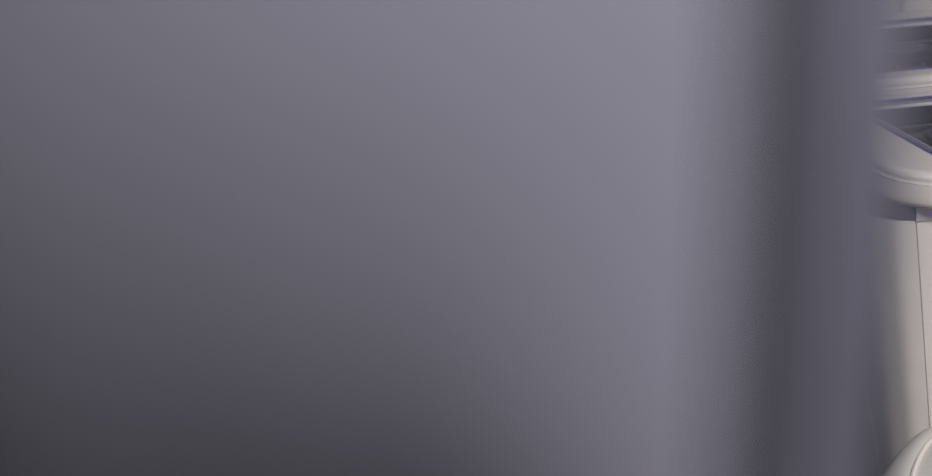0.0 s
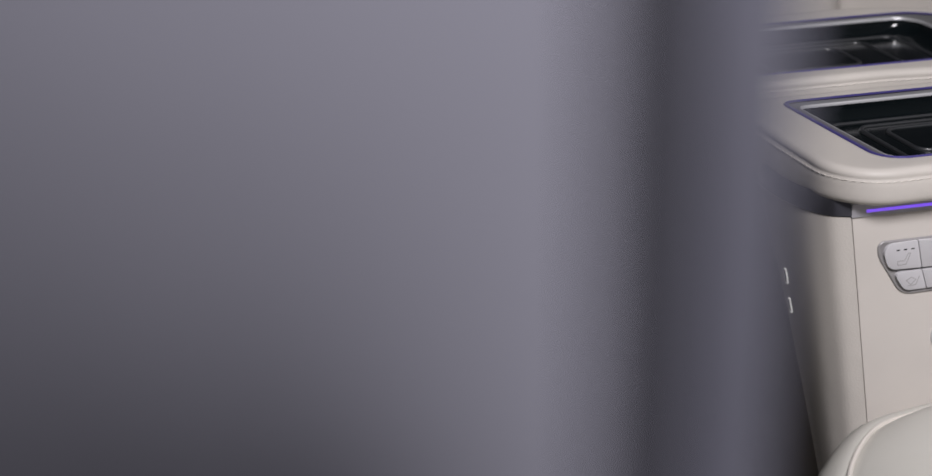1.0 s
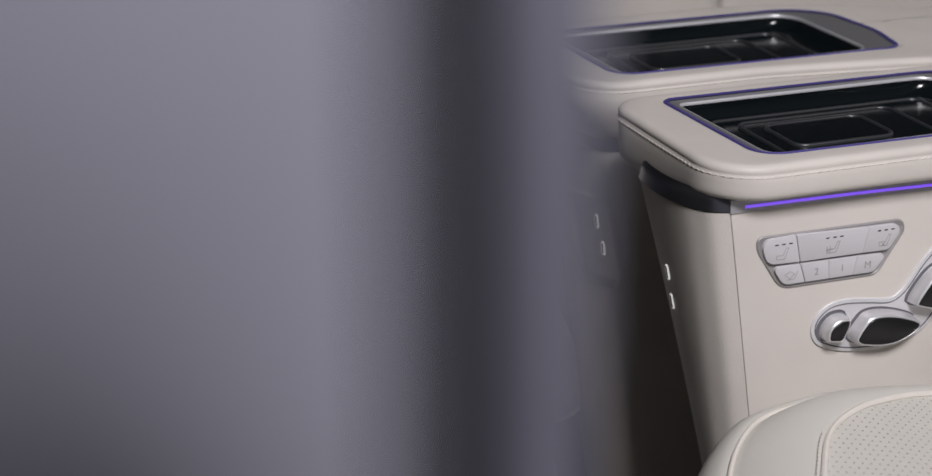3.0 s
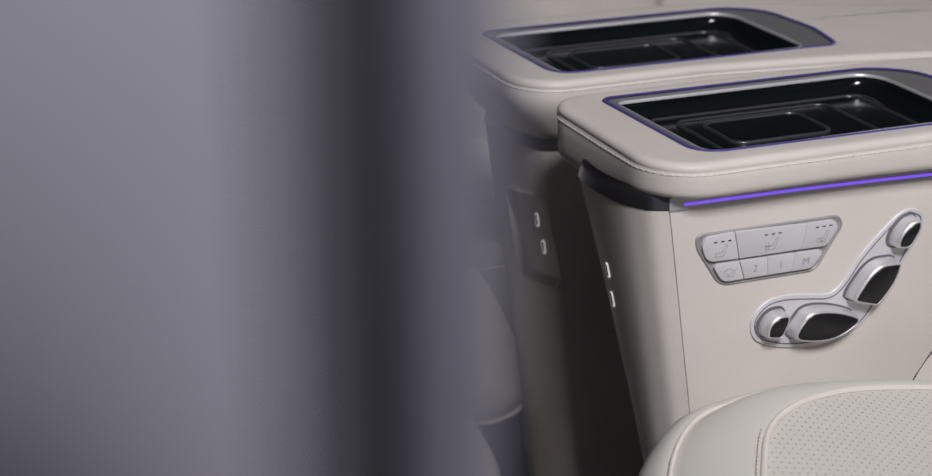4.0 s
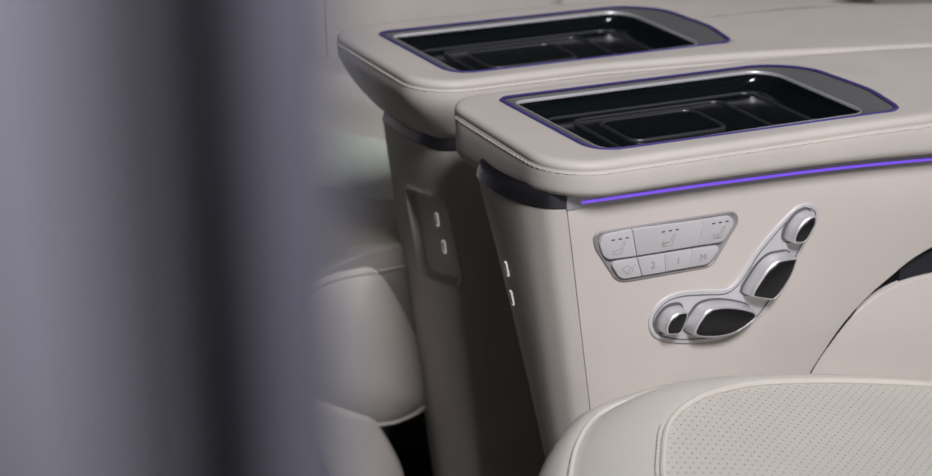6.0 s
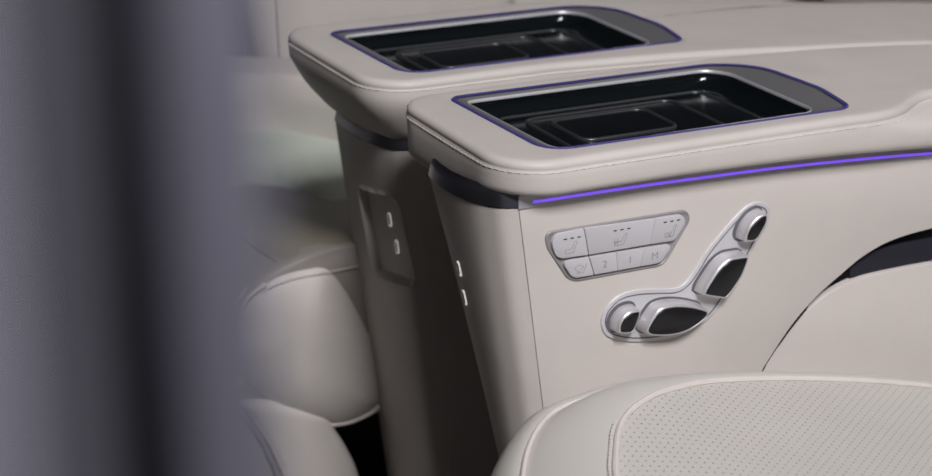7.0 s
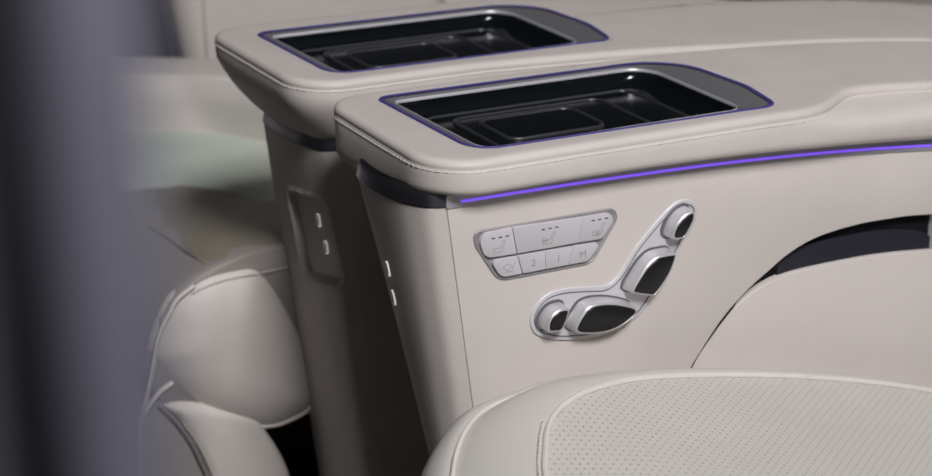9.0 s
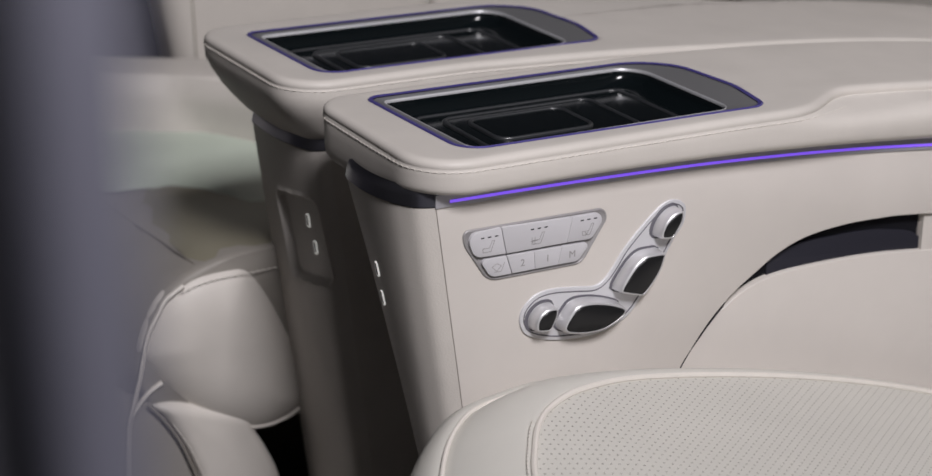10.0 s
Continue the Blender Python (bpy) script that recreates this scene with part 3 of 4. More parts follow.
def knob(face, shift, wide):
    """A raised satin lever; its black face sits at the outer end, the body spreads towards the plinth."""
    o = smooth_path([Vector(p) for p in face], 64, True)
    sh = Vector(shift)
    bm = bmesh.new()
    rings = []
    for out, h, k in ((0.0034, 0.0012, 1.0), (0.0028, 0.0018, 0.9), (0.0024, 0.0032, 0.75), (0.0021, 0.0062, 0.5), (0.0019, 0.0088, 0.25), (0.0016, 0.0100, 0.1), (0.0011, 0.0108, 0.03), (0.0006, 0.0112, 0.0), (0.0001, 0.0113, 0.0), (-0.0004, 0.0106, 0.0)):
        rings.append([Vector((p.x + sh.x * k, YS - h, p.y + sh.y * k)) for p in shrink(o, -out)])
    loft(bm, rings, cap_b=True)
    # No recess is cut: a flat dark plate draws its shadow line.
    gap = bmesh.new()
    q = [Vector((p.x + sh.x * 1.5, p.y + sh.y * 1.5)) for p in shrink(o, -wide)]
    loft(gap, [[Vector((p.x, YS - 0.0012, p.y)) for p in q], [Vector((p.x, YS - 0.0020, p.y)) for p in q]], cap_b=True)
    part("recess_shade", gap, GROOVE, plinth, "flat dark plate for the shaded recess round the lever")
    k = part("lever", bm, LEVER, plinth, "satin silver seat lever", 40)
    bm = bmesh.new()
    loft(bm, [[Vector((p.x, YS - 0.0100, p.y)) for p in shrink(o, 0.0002)], [Vector((p.x, YS - 0.0111, p.y)) for p in shrink(o, 0.0003)], [Vector((p.x, YS - 0.0116, p.y)) for p in shrink(o, 0.0009)], [Vector((p.x, YS - 0.0118, p.y)) for p in shrink(o, 0.0014)]], cap_b=True)
    part("lever_face", bm, GRIP, k, "black lever face")


knob([(0.0560, 0.4756), (0.0564, 0.4802), (0.0594, 0.4845), (0.0641, 0.4873), (0.0704, 0.4875), (0.0718, 0.4858), (0.0706, 0.4806), (0.0666, 0.4730), (0.0619, 0.4727), (0.0571, 0.4736)], (-0.0016, 0.0010), 0.0046)
knob([(0.0806, 0.4698), (0.0818, 0.4740), (0.0856, 0.4795), (0.0913, 0.4851), (0.1015, 0.4859), (0.1152, 0.4833), (0.1291, 0.4782), (0.1328, 0.4747), (0.1281, 0.4701), (0.1160, 0.4649), (0.1024, 0.4638), (0.0860, 0.4665)], (-0.0020, 0.0012), 0.0038)
knob([(0.1660, 0.5151), (0.1664, 0.5130), (0.1625, 0.5025), (0.1555, 0.4925), (0.1497, 0.4866), (0.1469, 0.4863), (0.1318, 0.4909), (0.1306, 0.4931), (0.1349, 0.5000), (0.1427, 0.5097), (0.1507, 0.5150), (0.1590, 0.5155)][::-1], (-0.0020, 0.0012), 0.0038)
knob([(0.1651, 0.5311), (0.1660, 0.5353), (0.1690, 0.5402), (0.1743, 0.5450), (0.1798, 0.5468), (0.1818, 0.5460), (0.1813, 0.5407), (0.1775, 0.5339), (0.1736, 0.5291), (0.1666, 0.5293)], (-0.0016, 0.0010), 0.0046)


# the side trim is pulled towards the camera's last position: proud, yet unchanged in view
VIEW_PULL = Matrix.Translation((-0.003316, -0.006002, 0.005480)) @ Matrix.Scale(0.99469, 4)
for ob in near.children_recursive:
    if ob.type == "FONT":
        ob.matrix_basis = VIEW_PULL @ ob.matrix_basis
    elif ob.name.split(".")[0] in ("side_panel", "pocket_panel", "seam_shade", "pocket_lining", "pocket_end", "pocket_flap", "light_guide", "light_channel", "switch_frame", "button", "symbol", "switch_plinth", "groove", "lever", "lever_face", "recess_shade"):
        ob.data.transform(VIEW_PULL)


# ---------------------------------------------------------------- charging sockets on the columns
# Some emission is added so the rims stay bright in the armrest's shade.
WHITE = material("added_glow_socket_rim", (0.86, 0.85, 0.82), 0.45)
_w = WHITE.node_tree.nodes["Principled BSDF"]
_w.inputs["Emission Color"].default_value = (1.0, 0.98, 0.94, 1)
_w.inputs["Emission Strength"].default_value = 0.30


def socket(front, skin_of, f, drop, parent, deep=0.0):
    o = skin(front, skin_of, f, drop, -deep)
    n = (skin(front, skin_of, f, drop, 0.01) - skin(front, skin_of, f, drop, 0.0)).normalized()
    zax = (skin(front, skin_of, f, drop, 0.0) - skin(front, skin_of, f, drop + 0.01, 0.0)).normalized()
    xax = zax.cross(n)
    for name, hw, hh, h, mat, lab in (("socket_rim", 0.0020, 0.0062, 0.0012, WHITE, "bright socket rim with added glow"), ("socket_slot", 0.0011, 0.0050, 0.0015, DARK, "")):
        q = rpoly([(-hw, -hh, hw), (hw, -hh, hw), (hw, hh, hw), (-hw, hh, hw)], 5)
        if mat is DARK:
            q = [p + Vector((0.0006, 0.0006)) for p in q]
        bm = bmesh.new()
        loft(bm, [[o + xax * p.x + zax * p.y - n * 0.001 for p in q], [o + xax * p.x + zax * p.y + n * h for p in q]], cap_b=True)
        part(name, bm, mat, parent, lab)


for f, drop in ((0.692, 0.0625), (0.712, 0.0862)):
    socket(near_front, NEAR_SKIN, f, drop, near_column)
for f, drop in ((0.325, 0.070), (0.275, 0.0935)):
    socket(far_front, FAR_SKIN, f, drop, far_column, 0.0060)

# ---------------------------------------------------------------- seats
PERF = material("perforated_cream_leather", (0.562, 0.546, 0.503), 0.5, spec=0.35)
SEAT = material("seat_leather", (0.562, 0.546, 0.503), 0.5, spec=0.35)
tint(SEAT, 9.0, 0.97, 1.03)
grain(SEAT, 900.0, 0.10, 0.0006)


def perforate(m, pitch_x, pitch_y, radius, turn):
    """Staggered rows of small dark holes over the leather."""
    b = m.node_tree.nodes["Principled BSDF"]
    tc = node(m, "ShaderNodeTexCoord")
    mp = node(m, "ShaderNodeMapping")
    mp.inputs["Rotation"].default_value = (0, 0, radians(turn))
    per = node(m, "ShaderNodeVectorMath")
    per.operation = "MULTIPLY"
    per.inputs[1].default_value = (1 / pitch_x, 1 / pitch_y, 0)
    link(m, mp.outputs["Vector"], per.inputs[0])
    link(m, tc.outputs["Object"], mp.inputs["Vector"])
    found = []
    for shift in (0.0, 0.5):
        add = node(m, "ShaderNodeVectorMath")
        add.operation = "ADD"
        add.inputs[1].default_value = (shift, shift, 0)
        fr = node(m, "ShaderNodeVectorMath")
        fr.operation = "FRACTION"
        sub = node(m, "ShaderNodeVectorMath")
        sub.operation = "SUBTRACT"
        sub.inputs[1].default_value = (0.5, 0.5, 0)
        mul = node(m, "ShaderNodeVectorMath")
        mul.operation = "MULTIPLY"
        mul.inputs[1].default_value = (pitch_x, pitch_y, 0)
        ln = node(m, "ShaderNodeVectorMath")
        ln.operation = "LENGTH"
        link(m, per.outputs[0], add.inputs[0])
        link(m, add.outputs[0], fr.inputs[0])
        link(m, fr.outputs[0], sub.inputs[0])
        link(m, sub.outputs[0], mul.inputs[0])
        link(m, mul.outputs[0], ln.inputs[0])
        found.append(ln.outputs["Value"])
    low = node(m, "ShaderNodeMath")
    low.operation = "MINIMUM"
    link(m, found[0], low.inputs[0])
    link(m, found[1], low.inputs[1])
    mr = node(m, "ShaderNodeMapRange")
    mr.inputs["From Min"].default_value = radius * 0.7
    mr.inputs["From Max"].default_value = radius * 1.25
    link(m, low.outputs[0], mr.inputs["Value"])
    nz = node(m, "ShaderNodeTexNoise", Scale=9.0, Detail=4.0)
    link(m, tc.outputs["Object"], nz.inputs["Vector"])
    ramp = node(m, "ShaderNodeValToRGB")
    c = tuple(b.inputs["Base Color"].default_value)[:3]
    ramp.color_ramp.elements[0].position, ramp.color_ramp.elements[1].position = 0.3, 0.7
    ramp.color_ramp.elements[0].color = (*[v * 0.97 for v in c], 1)
    ramp.color_ramp.elements[1].color = (*[v * 1.03 for v in c], 1)
    link(m, nz.outputs["Fac"], ramp.inputs["Fac"])
    mix = node(m, "ShaderNodeMix")
    mix.data_type = "RGBA"
    mix.inputs["A"].default_value = (0.19, 0.17, 0.15, 1)
    link(m, mr.outputs["Result"], mix.inputs["Factor"])
    link(m, ramp.outputs["Color"], mix.inputs["B"])
    link(m, mix.outputs["Result"], b.inputs["Base Color"])
    bump = node(m, "ShaderNodeBump", Strength=0.6, Distance=0.0012)
    link(m, mr.outputs["Result"], bump.inputs["Height"])
    link(m, bump.outputs["Normal"], b.inputs["Normal"])


perforate(PERF, 0.0056, 0.0130, 0.00062, 28)


def seat_z(x):
    """Height of the cushion's bolster: a crown at the front, falling towards the backrest."""
    return 0.462 - (0.9 * (0.04 - x) ** 2 if x < 0.04 else 0.12 * (x - 0.04) + 0.33 * (x - 0.04) ** 2)


root = thing("seat_cushion", "cream leather seat cushion with a perforated centre and pale piping", "seat cushion", "seat cushions")
edge1 = [(0.62, -0.040), (0.30, -0.040), (0.10, -0.040), (0.03, -0.042), (-0.015, -0.052), (-0.05, -0.078), (-0.08, -0.115), (-0.105, -0.165), (-0.125, -0.25), (-0.132, -0.38), (-0.132, -0.62)]
edge2 = [(0.62, -0.062), (0.41, -0.0610), (0.30, -0.0630), (0.196, -0.0655), (0.1465, -0.0665), (0.098, -0.0690), (0.066, -0.0765), (0.0314, -0.0893), (0.0086, -0.1020), (-0.0091, -0.1196), (-0.0250, -0.1434), (-0.0420, -0.1719), (-0.056, -0.21), (-0.064, -0.27), (-0.064, -0.60)]
c = Vector((0.25, -0.35))
E1 = smooth_path([Vector(p) for p in edge1], 120) + [Vector((0.62, -0.62))]
E2 = smooth_path([Vector(p) for p in edge2], 120) + [Vector((0.60, -0.60))]
angs = [math.atan2(p.y - c.y, p.x - c.x) for p in even(E1, 240)]
A1, A2 = around(E1, c, angs), around(E2, c, angs)
zed = lambda pts, d, roll=0.0: [Vector((p.x, p.y, seat_z(p.x) + d - roll * smoothstep(-0.060, 0.015, p.x))) for p in pts]
bm = bmesh.new()
rings = [zed([c.lerp(p, f) for p in A2], -0.016 + 0.010 * f ** 3) for f in (0.02, 0.2, 0.4, 0.55, 0.7, 0.8, 0.88, 0.94, 0.975, 1.0)]
loft(bm, rings, cap_a=True)
part("perforated_insert", bm, PERF, root, "cream leather insert with rows of small holes", 70)
bm = bmesh.new()
rings = [zed([a.lerp(b, f) for a, b in zip(A2, A1)], -0.006 + 0.0046 * math.sin(math.pi * min(1, f * 1.04)) ** 0.6 - 0.0045 * f, 0.0075 * f ** 4) for f in (0.0, 0.05, 0.12, 0.22, 0.35, 0.5, 0.6, 0.7, 0.78, 0.84, 0.9, 0.95, 1.0)]
loft(bm, rings)
part("bolster", bm, SEAT, root, "plump cream leather border", 70)
bm = bmesh.new()
rings = [zed(A1, -0.0105, 0.0075)]
for o, d in ((0.004, -0.0097), (0.010, -0.011), (0.018, -0.017), (0.026, -0.029), (0.031, -0.047), (0.030, -0.076), (0.024, -0.11), (0.016, -0.15)):
    rings.append(zed(shrink(A1, -o), d, 0.0075))
loft(bm, rings, cap_b=True)
part("skirt", bm, SEAT, root, "", 70)
for ring, r, d in ((A1, 0.0018, -0.0086), (A2, 0.0024, -0.0048)):
    bm = bmesh.new()
    tube(bm, zed(ring, d, 0.0090 if ring is A1 else 0.0), r, 8, True)
    part("piping", bm, PIPING, root, "pale leather piping")
bm = bmesh.new()
stitches(bm, [p for p in zed(shrink(A2, -0.0046), -0.0024)[20:200] if p.x < -0.005], 0.0052, 0.0038, 0.0005)
part("stitching", bm, THREAD, root, "cream seam thread")


def dome(bm, pts, y, h, roll, mid, n=110):
    """A plump upholstered end panel on an upright plane facing the aisle, its rim rolled over a given width."""
    o = smooth_path([Vector(q) for q in pts], n, True)
    m = Vector(mid)

    def rim(p):
        near = 1.0
        for a, b in zip(o, o[1:] + o[:1]):
            e = b - a
            k = min(1.0, max(0.0, (p - a).dot(e) / max(1e-9, e.dot(e))))
            near = min(near, (p - a - e * k).length)
        return near
    rings = []
    for f in (1.0, 0.995, 0.985, 0.97, 0.95, 0.925, 0.9, 0.87, 0.84, 0.8, 0.75, 0.69, 0.62, 0.54, 0.45, 0.35, 0.2, 0.08):
        row = []
        for q in o:
            p = m + (q - m) * f
            d = rim(p) if f < 1 else 0.0
            up = 0.72 * math.sqrt(1 - (1 - min(1.0, d / roll)) ** 2) + 0.28 * (1 - math.exp(-d / 0.03))
            row.append(Vector((p.x, y - h * up, p.y)))
        rings.append(row)
    loft(bm, rings, cap_b=True)


root = thing("seat_cushion", "cream leather seat cushion behind the second armrest, partly in shade", "seat cushion", "seat cushions")
FY = 0.425


def pull_to_camera(bm):
    """Pulls the cushion's end towards the camera's last position, keeping its place in view."""
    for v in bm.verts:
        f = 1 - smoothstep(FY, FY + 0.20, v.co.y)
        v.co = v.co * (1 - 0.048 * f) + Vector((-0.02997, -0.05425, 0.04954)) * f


nose = [(0.60, 0.365), (0.30, 0.385), (0.10, 0.398), (0.02, 0.400), (-0.030, 0.394), (-0.068, 0.380), (-0.092, 0.355), (-0.104, 0.325), (-0.110, 0.295), (-0.100, 0.262), (-0.05, 0.235), (0.05, 0.220), (0.60, 0.215)]
prof = smooth_path([Vector(q) for q in nose], 90)
bm = bmesh.new()
rings = []
for k, y in enumerate((0.0, 0.003, 0.010, 0.024, 0.08, 0.14, 0.20, 0.26, 0.31, 0.345, 0.36, 0.41, 0.46)):
    row = []
    for q in prof:
        f = 1 - smoothstep(-0.04, 0.15, q.x)
        dish = -0.010 * math.sin(math.pi * min(1, max(0, (y - 0.03) / 0.30))) * (1 if q.y > 0.36 else 0)
        if k == 0:
            q = q.lerp(Vector((0.2, 0.31)), 0.012)
        row.append(Vector((q.x - (0.31 * y + 0.2 * y * y) * f * (k > 0), FY + y, q.y + dish)))
    rings.append(row)
loft(bm, rings, True, True)
pull_to_camera(bm)
part("cushion", bm, DIM_CREAM, root, "cream leather cushion front with shade in its colour", 60)
def nose_z(x, y):
    """Top of this cushion at a depth y behind its near end."""
    x += (0.31 * y + 0.2 * y * y) * (1 - smoothstep(-0.04, 0.15, x))
    top = ((-0.092, 0.355), (-0.068, 0.380), (-0.03, 0.394), (0.02, 0.400), (0.10, 0.398), (0.30, 0.385), (0.60, 0.365))
    for (a, b), (c, d) in zip(top, top[1:]):
        if x <= c:
            return b + (d - b) * (x - a) / (c - a)
    return 0.365


def sink(y):
    """The cushion dips between its near end and its far side."""
    return -0.010 * math.sin(math.pi * min(1, max(0, (y - 0.03) / 0.30)))


# Outline and dark tone stand for the shadow the armrest casts here.
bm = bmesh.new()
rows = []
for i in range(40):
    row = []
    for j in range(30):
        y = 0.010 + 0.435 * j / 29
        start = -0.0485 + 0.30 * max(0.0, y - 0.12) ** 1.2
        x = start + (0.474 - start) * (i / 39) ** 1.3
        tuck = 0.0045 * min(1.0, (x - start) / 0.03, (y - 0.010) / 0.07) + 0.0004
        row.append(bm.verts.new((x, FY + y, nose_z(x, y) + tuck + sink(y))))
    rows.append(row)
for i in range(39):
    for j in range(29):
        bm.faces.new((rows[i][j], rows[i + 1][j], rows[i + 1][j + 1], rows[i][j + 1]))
pull_to_camera(bm)
part("shadowed_panel", bm, SHADOW_TAUPE, root, "centre panel with the armrest's cast shadow in its taupe colour", 80)
# Overlay for the lit far part of the cushion; its colour carries the light.
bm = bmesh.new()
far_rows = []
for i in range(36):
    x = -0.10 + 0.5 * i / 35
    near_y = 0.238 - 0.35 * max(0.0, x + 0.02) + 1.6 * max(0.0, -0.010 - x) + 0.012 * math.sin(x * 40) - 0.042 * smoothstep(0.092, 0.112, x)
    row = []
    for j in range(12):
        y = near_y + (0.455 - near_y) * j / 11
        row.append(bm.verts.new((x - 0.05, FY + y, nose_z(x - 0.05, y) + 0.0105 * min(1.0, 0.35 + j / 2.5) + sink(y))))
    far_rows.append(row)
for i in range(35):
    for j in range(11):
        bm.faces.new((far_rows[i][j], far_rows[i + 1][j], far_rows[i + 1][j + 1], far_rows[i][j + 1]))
pull_to_camera(bm)
part("lit_rear_panel", bm, MINT_LIGHT, root, "rear panel with greenish light in its pale colour", 80)
bm = bmesh.new()
tube(bm, [Vector((x, FY + y, nose_z(x, y) + sink(y) + 0.0012)) for x, y in ((-0.0475, 0.013), (-0.0500, 0.030), (-0.0520, 0.050), (-0.0550, 0.10), (-0.0600, 0.15), (-0.0660, 0.20), (-0.0720, 0.25))], 0.0011, 6)
pull_to_camera(bm)
part("seam", bm, SHADE, root, "dark seam beside the centre panel")
bm = bmesh.new()
dome(bm, [(0.000, 0.3860), (-0.0245, 0.3895), (-0.056, 0.3860), (-0.0835, 0.3700), (-0.0980, 0.350), (-0.1082, 0.326), (-0.1095, 0.3115), (-0.1022, 0.2965), (-0.0855, 0.2735), (-0.0620, 0.2480), (-0.0390, 0.2300), (-0.0165, 0.2170), (0.0060, 0.2105), (0.0290, 0.2125), (0.0500, 0.2230), (0.0600, 0.2420), (0.0540, 0.2833), (0.0395, 0.3202), (0.0200, 0.3600)], FY + 0.011, 0.029, 0.052, (0.010, 0.290))
pull_to_camera(bm)
part("end_panel", bm, LEATHER, root, "plump cream leather end panel", 70)
bm = bmesh.new()
tube(bm, [Vector((p.x - 0.0010, FY - 0.0020, p.y - 0.0018)) for p in smooth_path([(-0.0592, 0.2521, 0), (-0.0375, 0.2374, 0), (-0.0159, 0.2266, 0), (-0.004, 0.2218, 0), (0.0068, 0.2200, 0), (0.018, 0.2195, 0), (0.0294, 0.2216, 0), (0.042, 0.2250, 0), (0.0505, 0.2310, 0)], 40)], 0.0020, 6)
tube(bm, [Vector((p.x - 0.0015, FY - 0.0030, p.y + 0.0008)) for p in smooth_path([(-0.064, 0.3770, 0), (-0.0812, 0.3664, 0), (-0.0893, 0.3542, 0), (-0.1013, 0.3322, 0), (-0.1108, 0.2926, 0), (-0.1200, 0.262, 0), (-0.1234, 0.2508, 0)], 50)], 0.0024, 6)
pull_to_camera(bm)
part("piping", bm, PIPING, root, "pale leather piping")
bm = bmesh.new()
stitches(bm, [Vector((p.x, FY - 0.003 - 0.0045 * (1 - smoothstep(-0.02, 0.03, p.x)), p.y + 0.0015)) for p in smooth_path([(0.07, 0.378, 0), (0.02, 0.378, 0), (-0.035, 0.379, 0), (-0.070, 0.372, 0)], 40)], 0.0058, 0.0042, 0.0006)
pull_to_camera(bm)
part("stitching", bm, THREAD, root)

root = thing("leg_rest", "cream leather leg rest hanging below the seat cushion", "leg rest")
bm = bmesh.new()
leg = smooth_path([Vector(q) for q in [(0.0, 0.228), (-0.05, 0.245), (-0.105, 0.266), (-0.126, 0.250), (-0.132, 0.215), (-0.130, 0.16), (-0.120, 0.08), (-0.09, 0.04), (0.0, 0.04)]], 60)
rings = [[Vector((q.x - 0.31 * y - (0.0 if k else -0.004), FY + y, q.y)) for q in leg] for k, y in enumerate((0.002, 0.008, 0.05, 0.12, 0.20, 0.30, 0.34))]
loft(bm, rings, True, True)
pull_to_camera(bm)
part("front_pad", bm, DIM_CREAM, root, "cream leather front pad with shade in its colour", 60)
bm = bmesh.new()
dome(bm, [(-0.100, 0.2625), (-0.088, 0.2460), (-0.0735, 0.2195), (-0.0635, 0.1950), (-0.058, 0.1765), (-0.050, 0.130), (-0.046, 0.09), (-0.02, 0.05), (0.030, 0.06), (0.033, 0.11), (0.0265, 0.1584), (0.0150, 0.1892), (0.002, 0.2139), (-0.010, 0.235), (-0.05, 0.252), (-0.08, 0.2625)], FY + 0.002, 0.013, 0.011, (-0.020, 0.170))
pull_to_camera(bm)
part("end_panel", bm, LEATHER, root, "plump cream leather end panel", 70)
bm = bmesh.new()
tube(bm, [Vector((p.x, FY - 0.001, p.y)) for p in smooth_path([(-0.1225, 0.2560, 0), (-0.1255, 0.240, 0), (-0.1278, 0.2011, 0), (-0.1285, 0.15, 0), (-0.122, 0.08, 0)], 40)], 0.0026, 6)
tube(bm, [Vector((p.x, FY - 0.001, p.y)) for p in smooth_path([(-0.1240, 0.2500, 0), (-0.1195, 0.2586, 0), (-0.1100, 0.2705, 0), (-0.1011, 0.2784, 0), (-0.090, 0.284, 0)], 20)], 0.0026, 6)
pull_to_camera(bm)
part("piping", bm, PIPING, root, "pale leather piping")
bm = bmesh.new()
stitches(bm, [Vector((p.x + 0.0075, FY - 0.0088, p.y - 0.003)) for p in smooth_path([(-0.092, 0.247, 0), (-0.0766, 0.2204, 0), (-0.0669, 0.1955, 0), (-0.0621, 0.1803, 0), (-0.052, 0.13, 0)], 30)], 0.0058, 0.0042, 0.0006)
pull_to_camera(bm)
part("stitching", bm, THREAD, root)

bm = bmesh.new()
tube(bm, [Vector((p.x + 0.001, FY - 0.0035, p.y)) for p in smooth_path([(-0.107, 0.2656, 0), (-0.092, 0.247, 0), (-0.0766, 0.2204, 0), (-0.0669, 0.1955, 0), (-0.0621, 0.1803, 0), (-0.052, 0.13, 0)], 30)], 0.0015, 6)
pull_to_camera(bm)
part("seam", bm, SHADE, root, "dark seam of the leg rest")

# ---------------------------------------------------------------- cabin
def wall(name, x0, x1, y0, y1, z0, z1, mat, label, category="wall"):
    bm = bmesh.new()
    block(bm, x0, x1, y0, y1, z0, z1)
    ob = part(name, bm, mat)
    return tagged(ob, label, category, kind="structure")


wall("floor", -1.25, 1.56, -0.80, 1.20, -0.06, 0.0, CARPET, "dark brown carpeted cabin floor", "floor")
wall("ground", -6, 6, -6, 6, -0.50, -0.42, STUDIO, "grey studio floor below the vehicle", "ground")
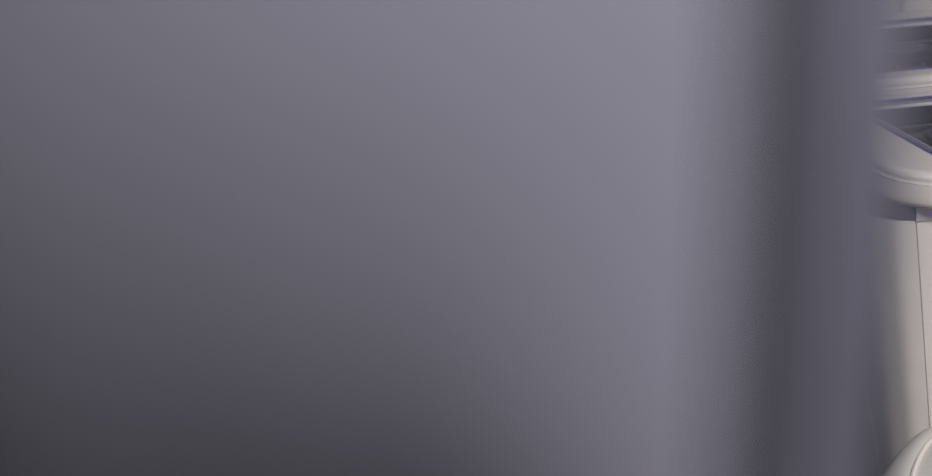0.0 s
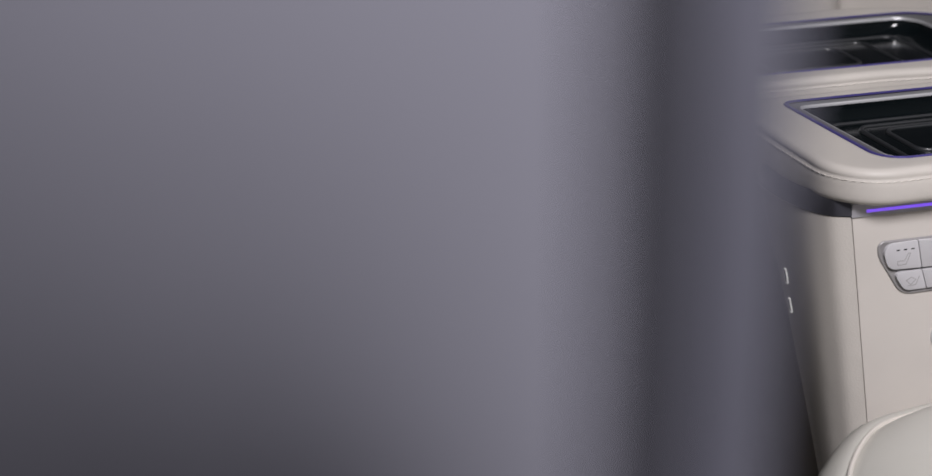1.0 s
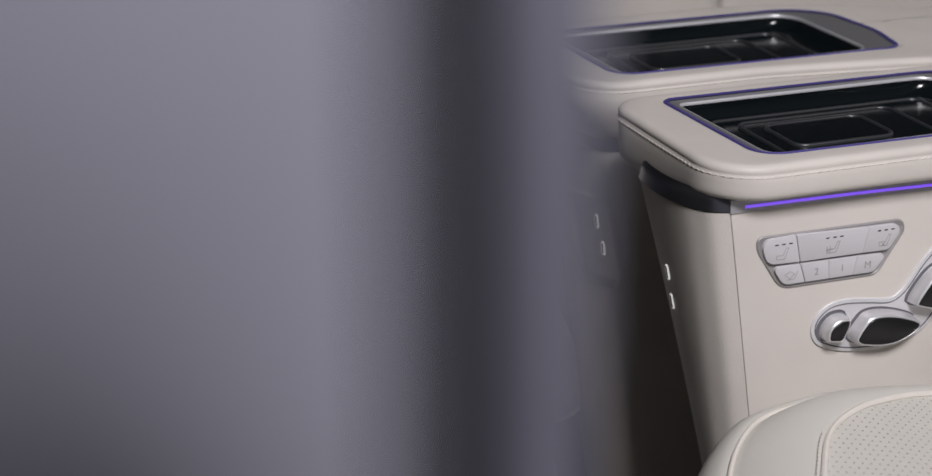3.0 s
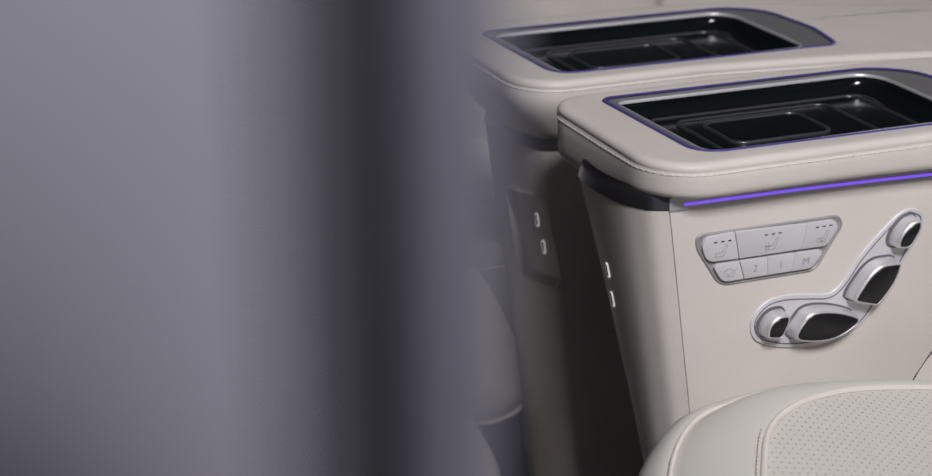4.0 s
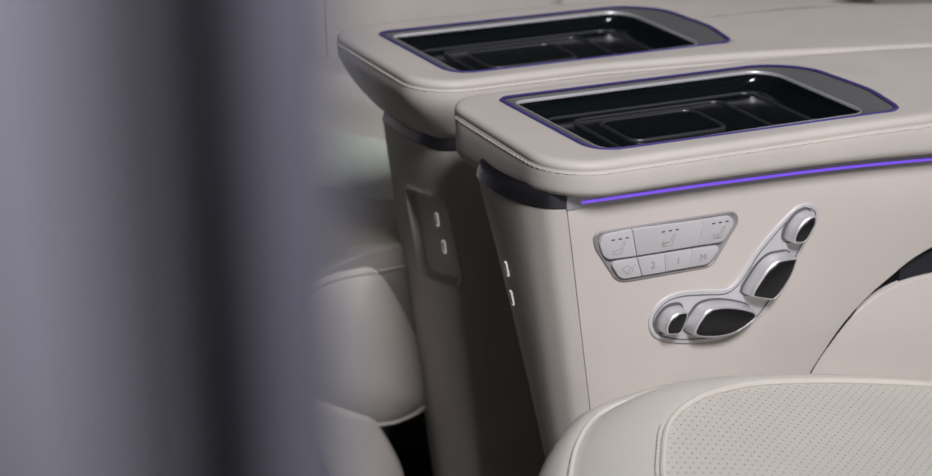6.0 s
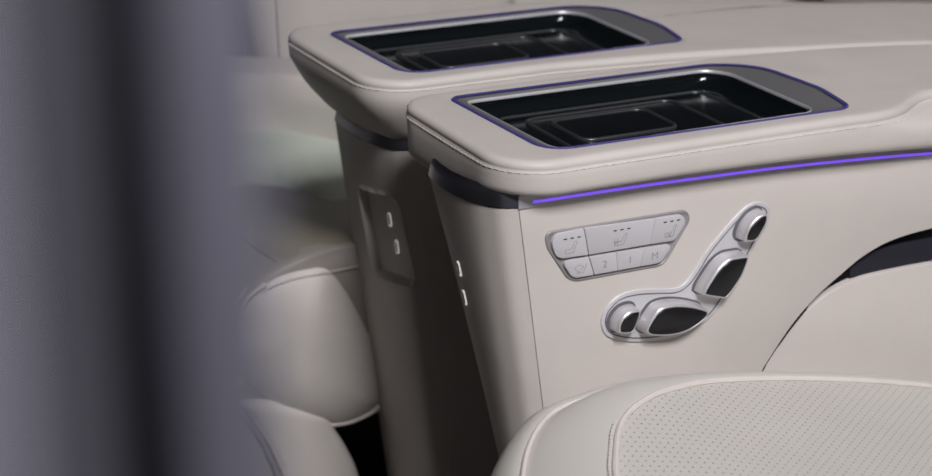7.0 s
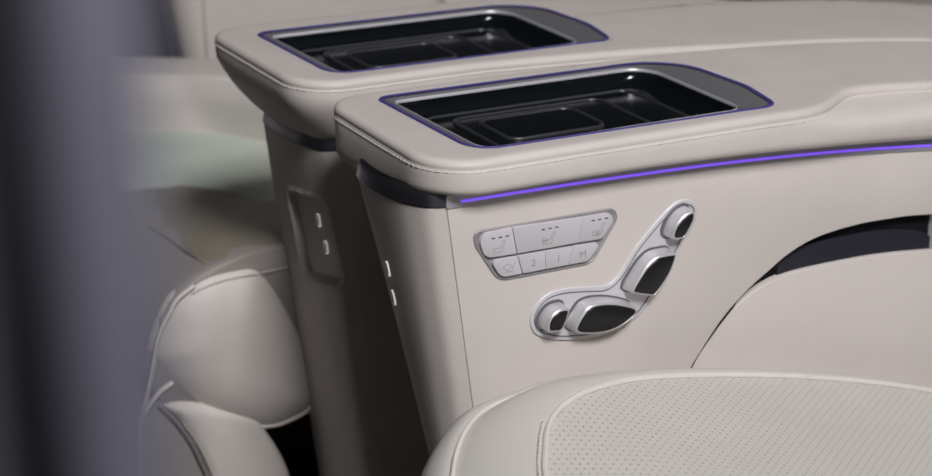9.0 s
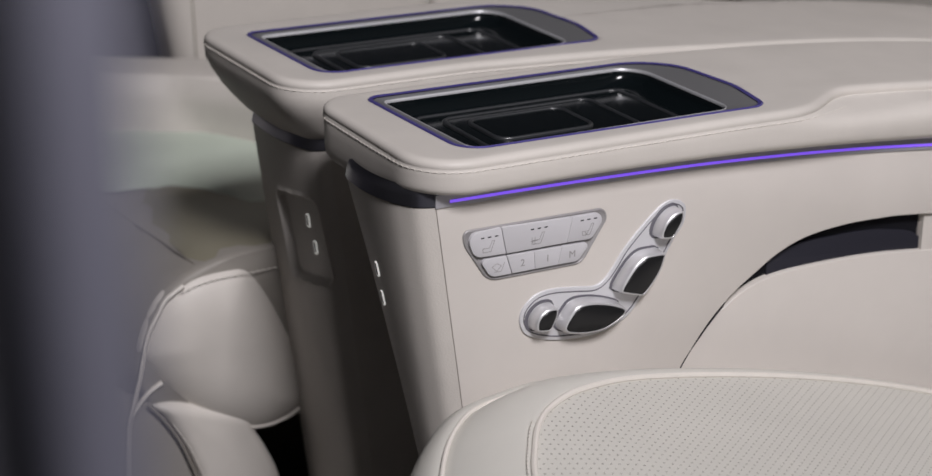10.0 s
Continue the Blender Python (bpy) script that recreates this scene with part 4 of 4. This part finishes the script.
wall("door_sill", -1.25, 1.56, -0.86, -0.802, -0.42, 0.01, LINING, "dark sill under the open door", "sill")
wall("wall_far", -0.9, 1.6, 1.14, 1.2, 0.0, 0.90, SMOOTH, "cream door trim of the far side")
# Unseen panel, added so that the trays mirror something dark.
wall("dark_panel_far", -0.9, 1.6, 1.15, 1.19, 0.90, 1.70, GLOSS, "unseen dark panel of the far side, added for the tray reflections", "window")
wall("ceiling", -1.2, 1.8, -0.20, 1.3, 1.70, 1.76, ROOF, "dark fabric headliner", "ceiling")
# Unseen; added at this height to keep light off the lower columns.
wall("light_blocker_front", -1.00, -0.94, -0.60, 1.14, 0.0, 0.52, LINING, "unseen low dark blocker added at the front of the cabin")
wall("wall_rear", 1.5, 1.56, -0.6, 1.14, 0.0, 1.7, SMOOTH, "cream rear trim of the cabin")

# far side of the neighbouring seat and the door behind it
def cushioned(name, label, category, x0, x1, y0, y1, z0, z1, r, mat, part_name="padding", lean=0.0):
    root = thing(name, label, category)
    bm = bmesh.new()
    block(bm, x0, x1, y0, y1, z0, z1)
    bmesh.ops.bevel(bm, geom=bm.edges[:], offset=r, segments=6, affect="EDGES", profile=0.5)
    for v in bm.verts:
        if v.co.x < (x0 + x1) / 2:
            v.co.x -= lean * (v.co.z - 0.4366)
    part(part_name, bm, mat, root, "", 60)
    return root


bolster = cushioned("side_bolster", "cream leather side bolster of the second seat", "bolster", -0.45, 0.42, 0.012, 0.10, 0.20, 0.466, 0.012, LEATHER)
bolster.matrix_world = pose(0.06, 0.795, 0, 0, 0, -31)
bm = bmesh.new()
grid = []
for i in range(60):
    x = -0.45 + 0.87 * i / 59
    row = []
    for j in range(20):
        z = 0.21 + 0.258 * j / 19
        side = (x - (-0.014 + 0.66 * (0.4794 - z))) * 0.835
        fold = -0.42 * side * smoothstep(-0.004, 0.012, side) - 0.004 * math.exp(-((side + 0.03) / 0.03) ** 2)
        crown = 0.014 * max(0.0, (z - 0.446) / 0.022) ** 2
        row.append(bm.verts.new((x, fold + crown, z)))
    grid.append(row)
for i in range(59):
    for j in range(19):
        bm.faces.new((grid[i][j], grid[i + 1][j], grid[i + 1][j + 1], grid[i][j + 1]))
part("folded_cover", bm, LEATHER, bolster, "cream leather cover with a soft fold", 80)
outer = cushioned("outer_armrest", "cream leather outer armrest beside the second seat", "armrest", 0.1365, 0.488, 0.965, 1.06, 0.20, 0.66, 0.03, LEATHER, lean=0.18)
bm = bmesh.new()
tube(bm, [Vector(p) for p in ((0.1555, 0.9648, 0.60), (0.1562, 0.9648, 0.52), (0.1590, 0.9648, 0.44), (0.1640, 0.9648, 0.38))], 0.0009, 6)
part("seam", bm, SHADOW_TAUPE, outer, "stitched seam")
cushioned("rear_bench", "cream leather bench behind the second seat", "bench", 0.86, 1.05, 0.40, 0.86, 0.0, 1.15, 0.05, LEATHER, "cushion")
cushioned("rear_trim", "cream padded trim behind the second seat", "trim", 0.492, 1.30, 0.985, 1.08, 0.20, 0.66, 0.01, SMOOTH)
wall("door_lining", -0.9, 1.5, 1.10, 1.138, 0.0, 1.2, LINING, "dark lining of the far door", "door lining")

# ---------------------------------------------------------------- pillar close to the lens
root = thing("door_pillar", "grey fabric-covered door pillar with a black seal", "pillar", kind="structure")


def rake(z):
    """Bows the pillar away along the camera's view, shaped so it darkens towards its foot."""
    low = max(0.0, 1.010 - z)
    return 3.3 * low * low if low < 0.075 else 3.3 * 0.005625 + 0.495 * (low - 0.075)


def post(name, poly, mat, label):
    bm = bmesh.new()
    levels = [0.70 + 0.75 * k / 48 for k in range(49)]
    loft(bm, [[Vector((p.x + 0.15 * rake(z), p.y + 0.4 * rake(z), z)) for p in poly] for z in [0.0] + levels], True, True)
    part(name, bm, mat, root, label)


bm = bmesh.new()
rings = []
for z in [0.0] + [0.70 + 0.75 * k / 48 for k in range(49)]:
    t = rake(z)
    row = [(Vector((-0.5975, -0.930, z)), 0.55)]
    for j in range(13):
        ang = math.pi / 2 * j / 12
        row.append((Vector((-0.6035 + 0.0060 * math.cos(ang), -0.9720 - 0.0120 * math.sin(ang), z)), 0.55))
    for j in range(1, 25):
        f = j / 24
        ang = radians(68) * f
        row.append((Vector((-0.6035 - 0.084 * math.sin(ang), -0.9840 + 0.084 * (1 - math.cos(ang)), z)), 0.55 + 0.52 * smoothstep(0.0, 0.32, f) - 0.26 * smoothstep(0.38, 0.75, f)))
    row += [(Vector((-0.70, -0.78, z)), 0.8), (Vector((-0.62, -0.78, z)), 1.0)]
    rings.append([p + Vector((0.38 * t * g, t * g, 0)) for p, g in row])
loft(bm, rings, True, True)
part("main_panel", bm, PILLAR, root, "grey fabric panel", 60)
post("seal", [Vector(p) for p in ((-0.600, -0.935), (-0.575, -0.928), (-0.5665, -0.926), (-0.5655, -0.915), (-0.600, -0.905))], SEAL, "dark rubber seal behind the gap")
# Added lip: its dark colour gives the panel's fall into shade.
post("shade_lip", smooth_path([Vector(p) for p in ((-0.6000, -0.9550), (-0.5994, -0.9800), (-0.5955, -0.9800), (-0.5920, -0.9770), (-0.5906, -0.9720), (-0.5920, -0.9550))], 40, True), LIP_SHADE, "added lip along the panel, dark to imitate shade by the gap")
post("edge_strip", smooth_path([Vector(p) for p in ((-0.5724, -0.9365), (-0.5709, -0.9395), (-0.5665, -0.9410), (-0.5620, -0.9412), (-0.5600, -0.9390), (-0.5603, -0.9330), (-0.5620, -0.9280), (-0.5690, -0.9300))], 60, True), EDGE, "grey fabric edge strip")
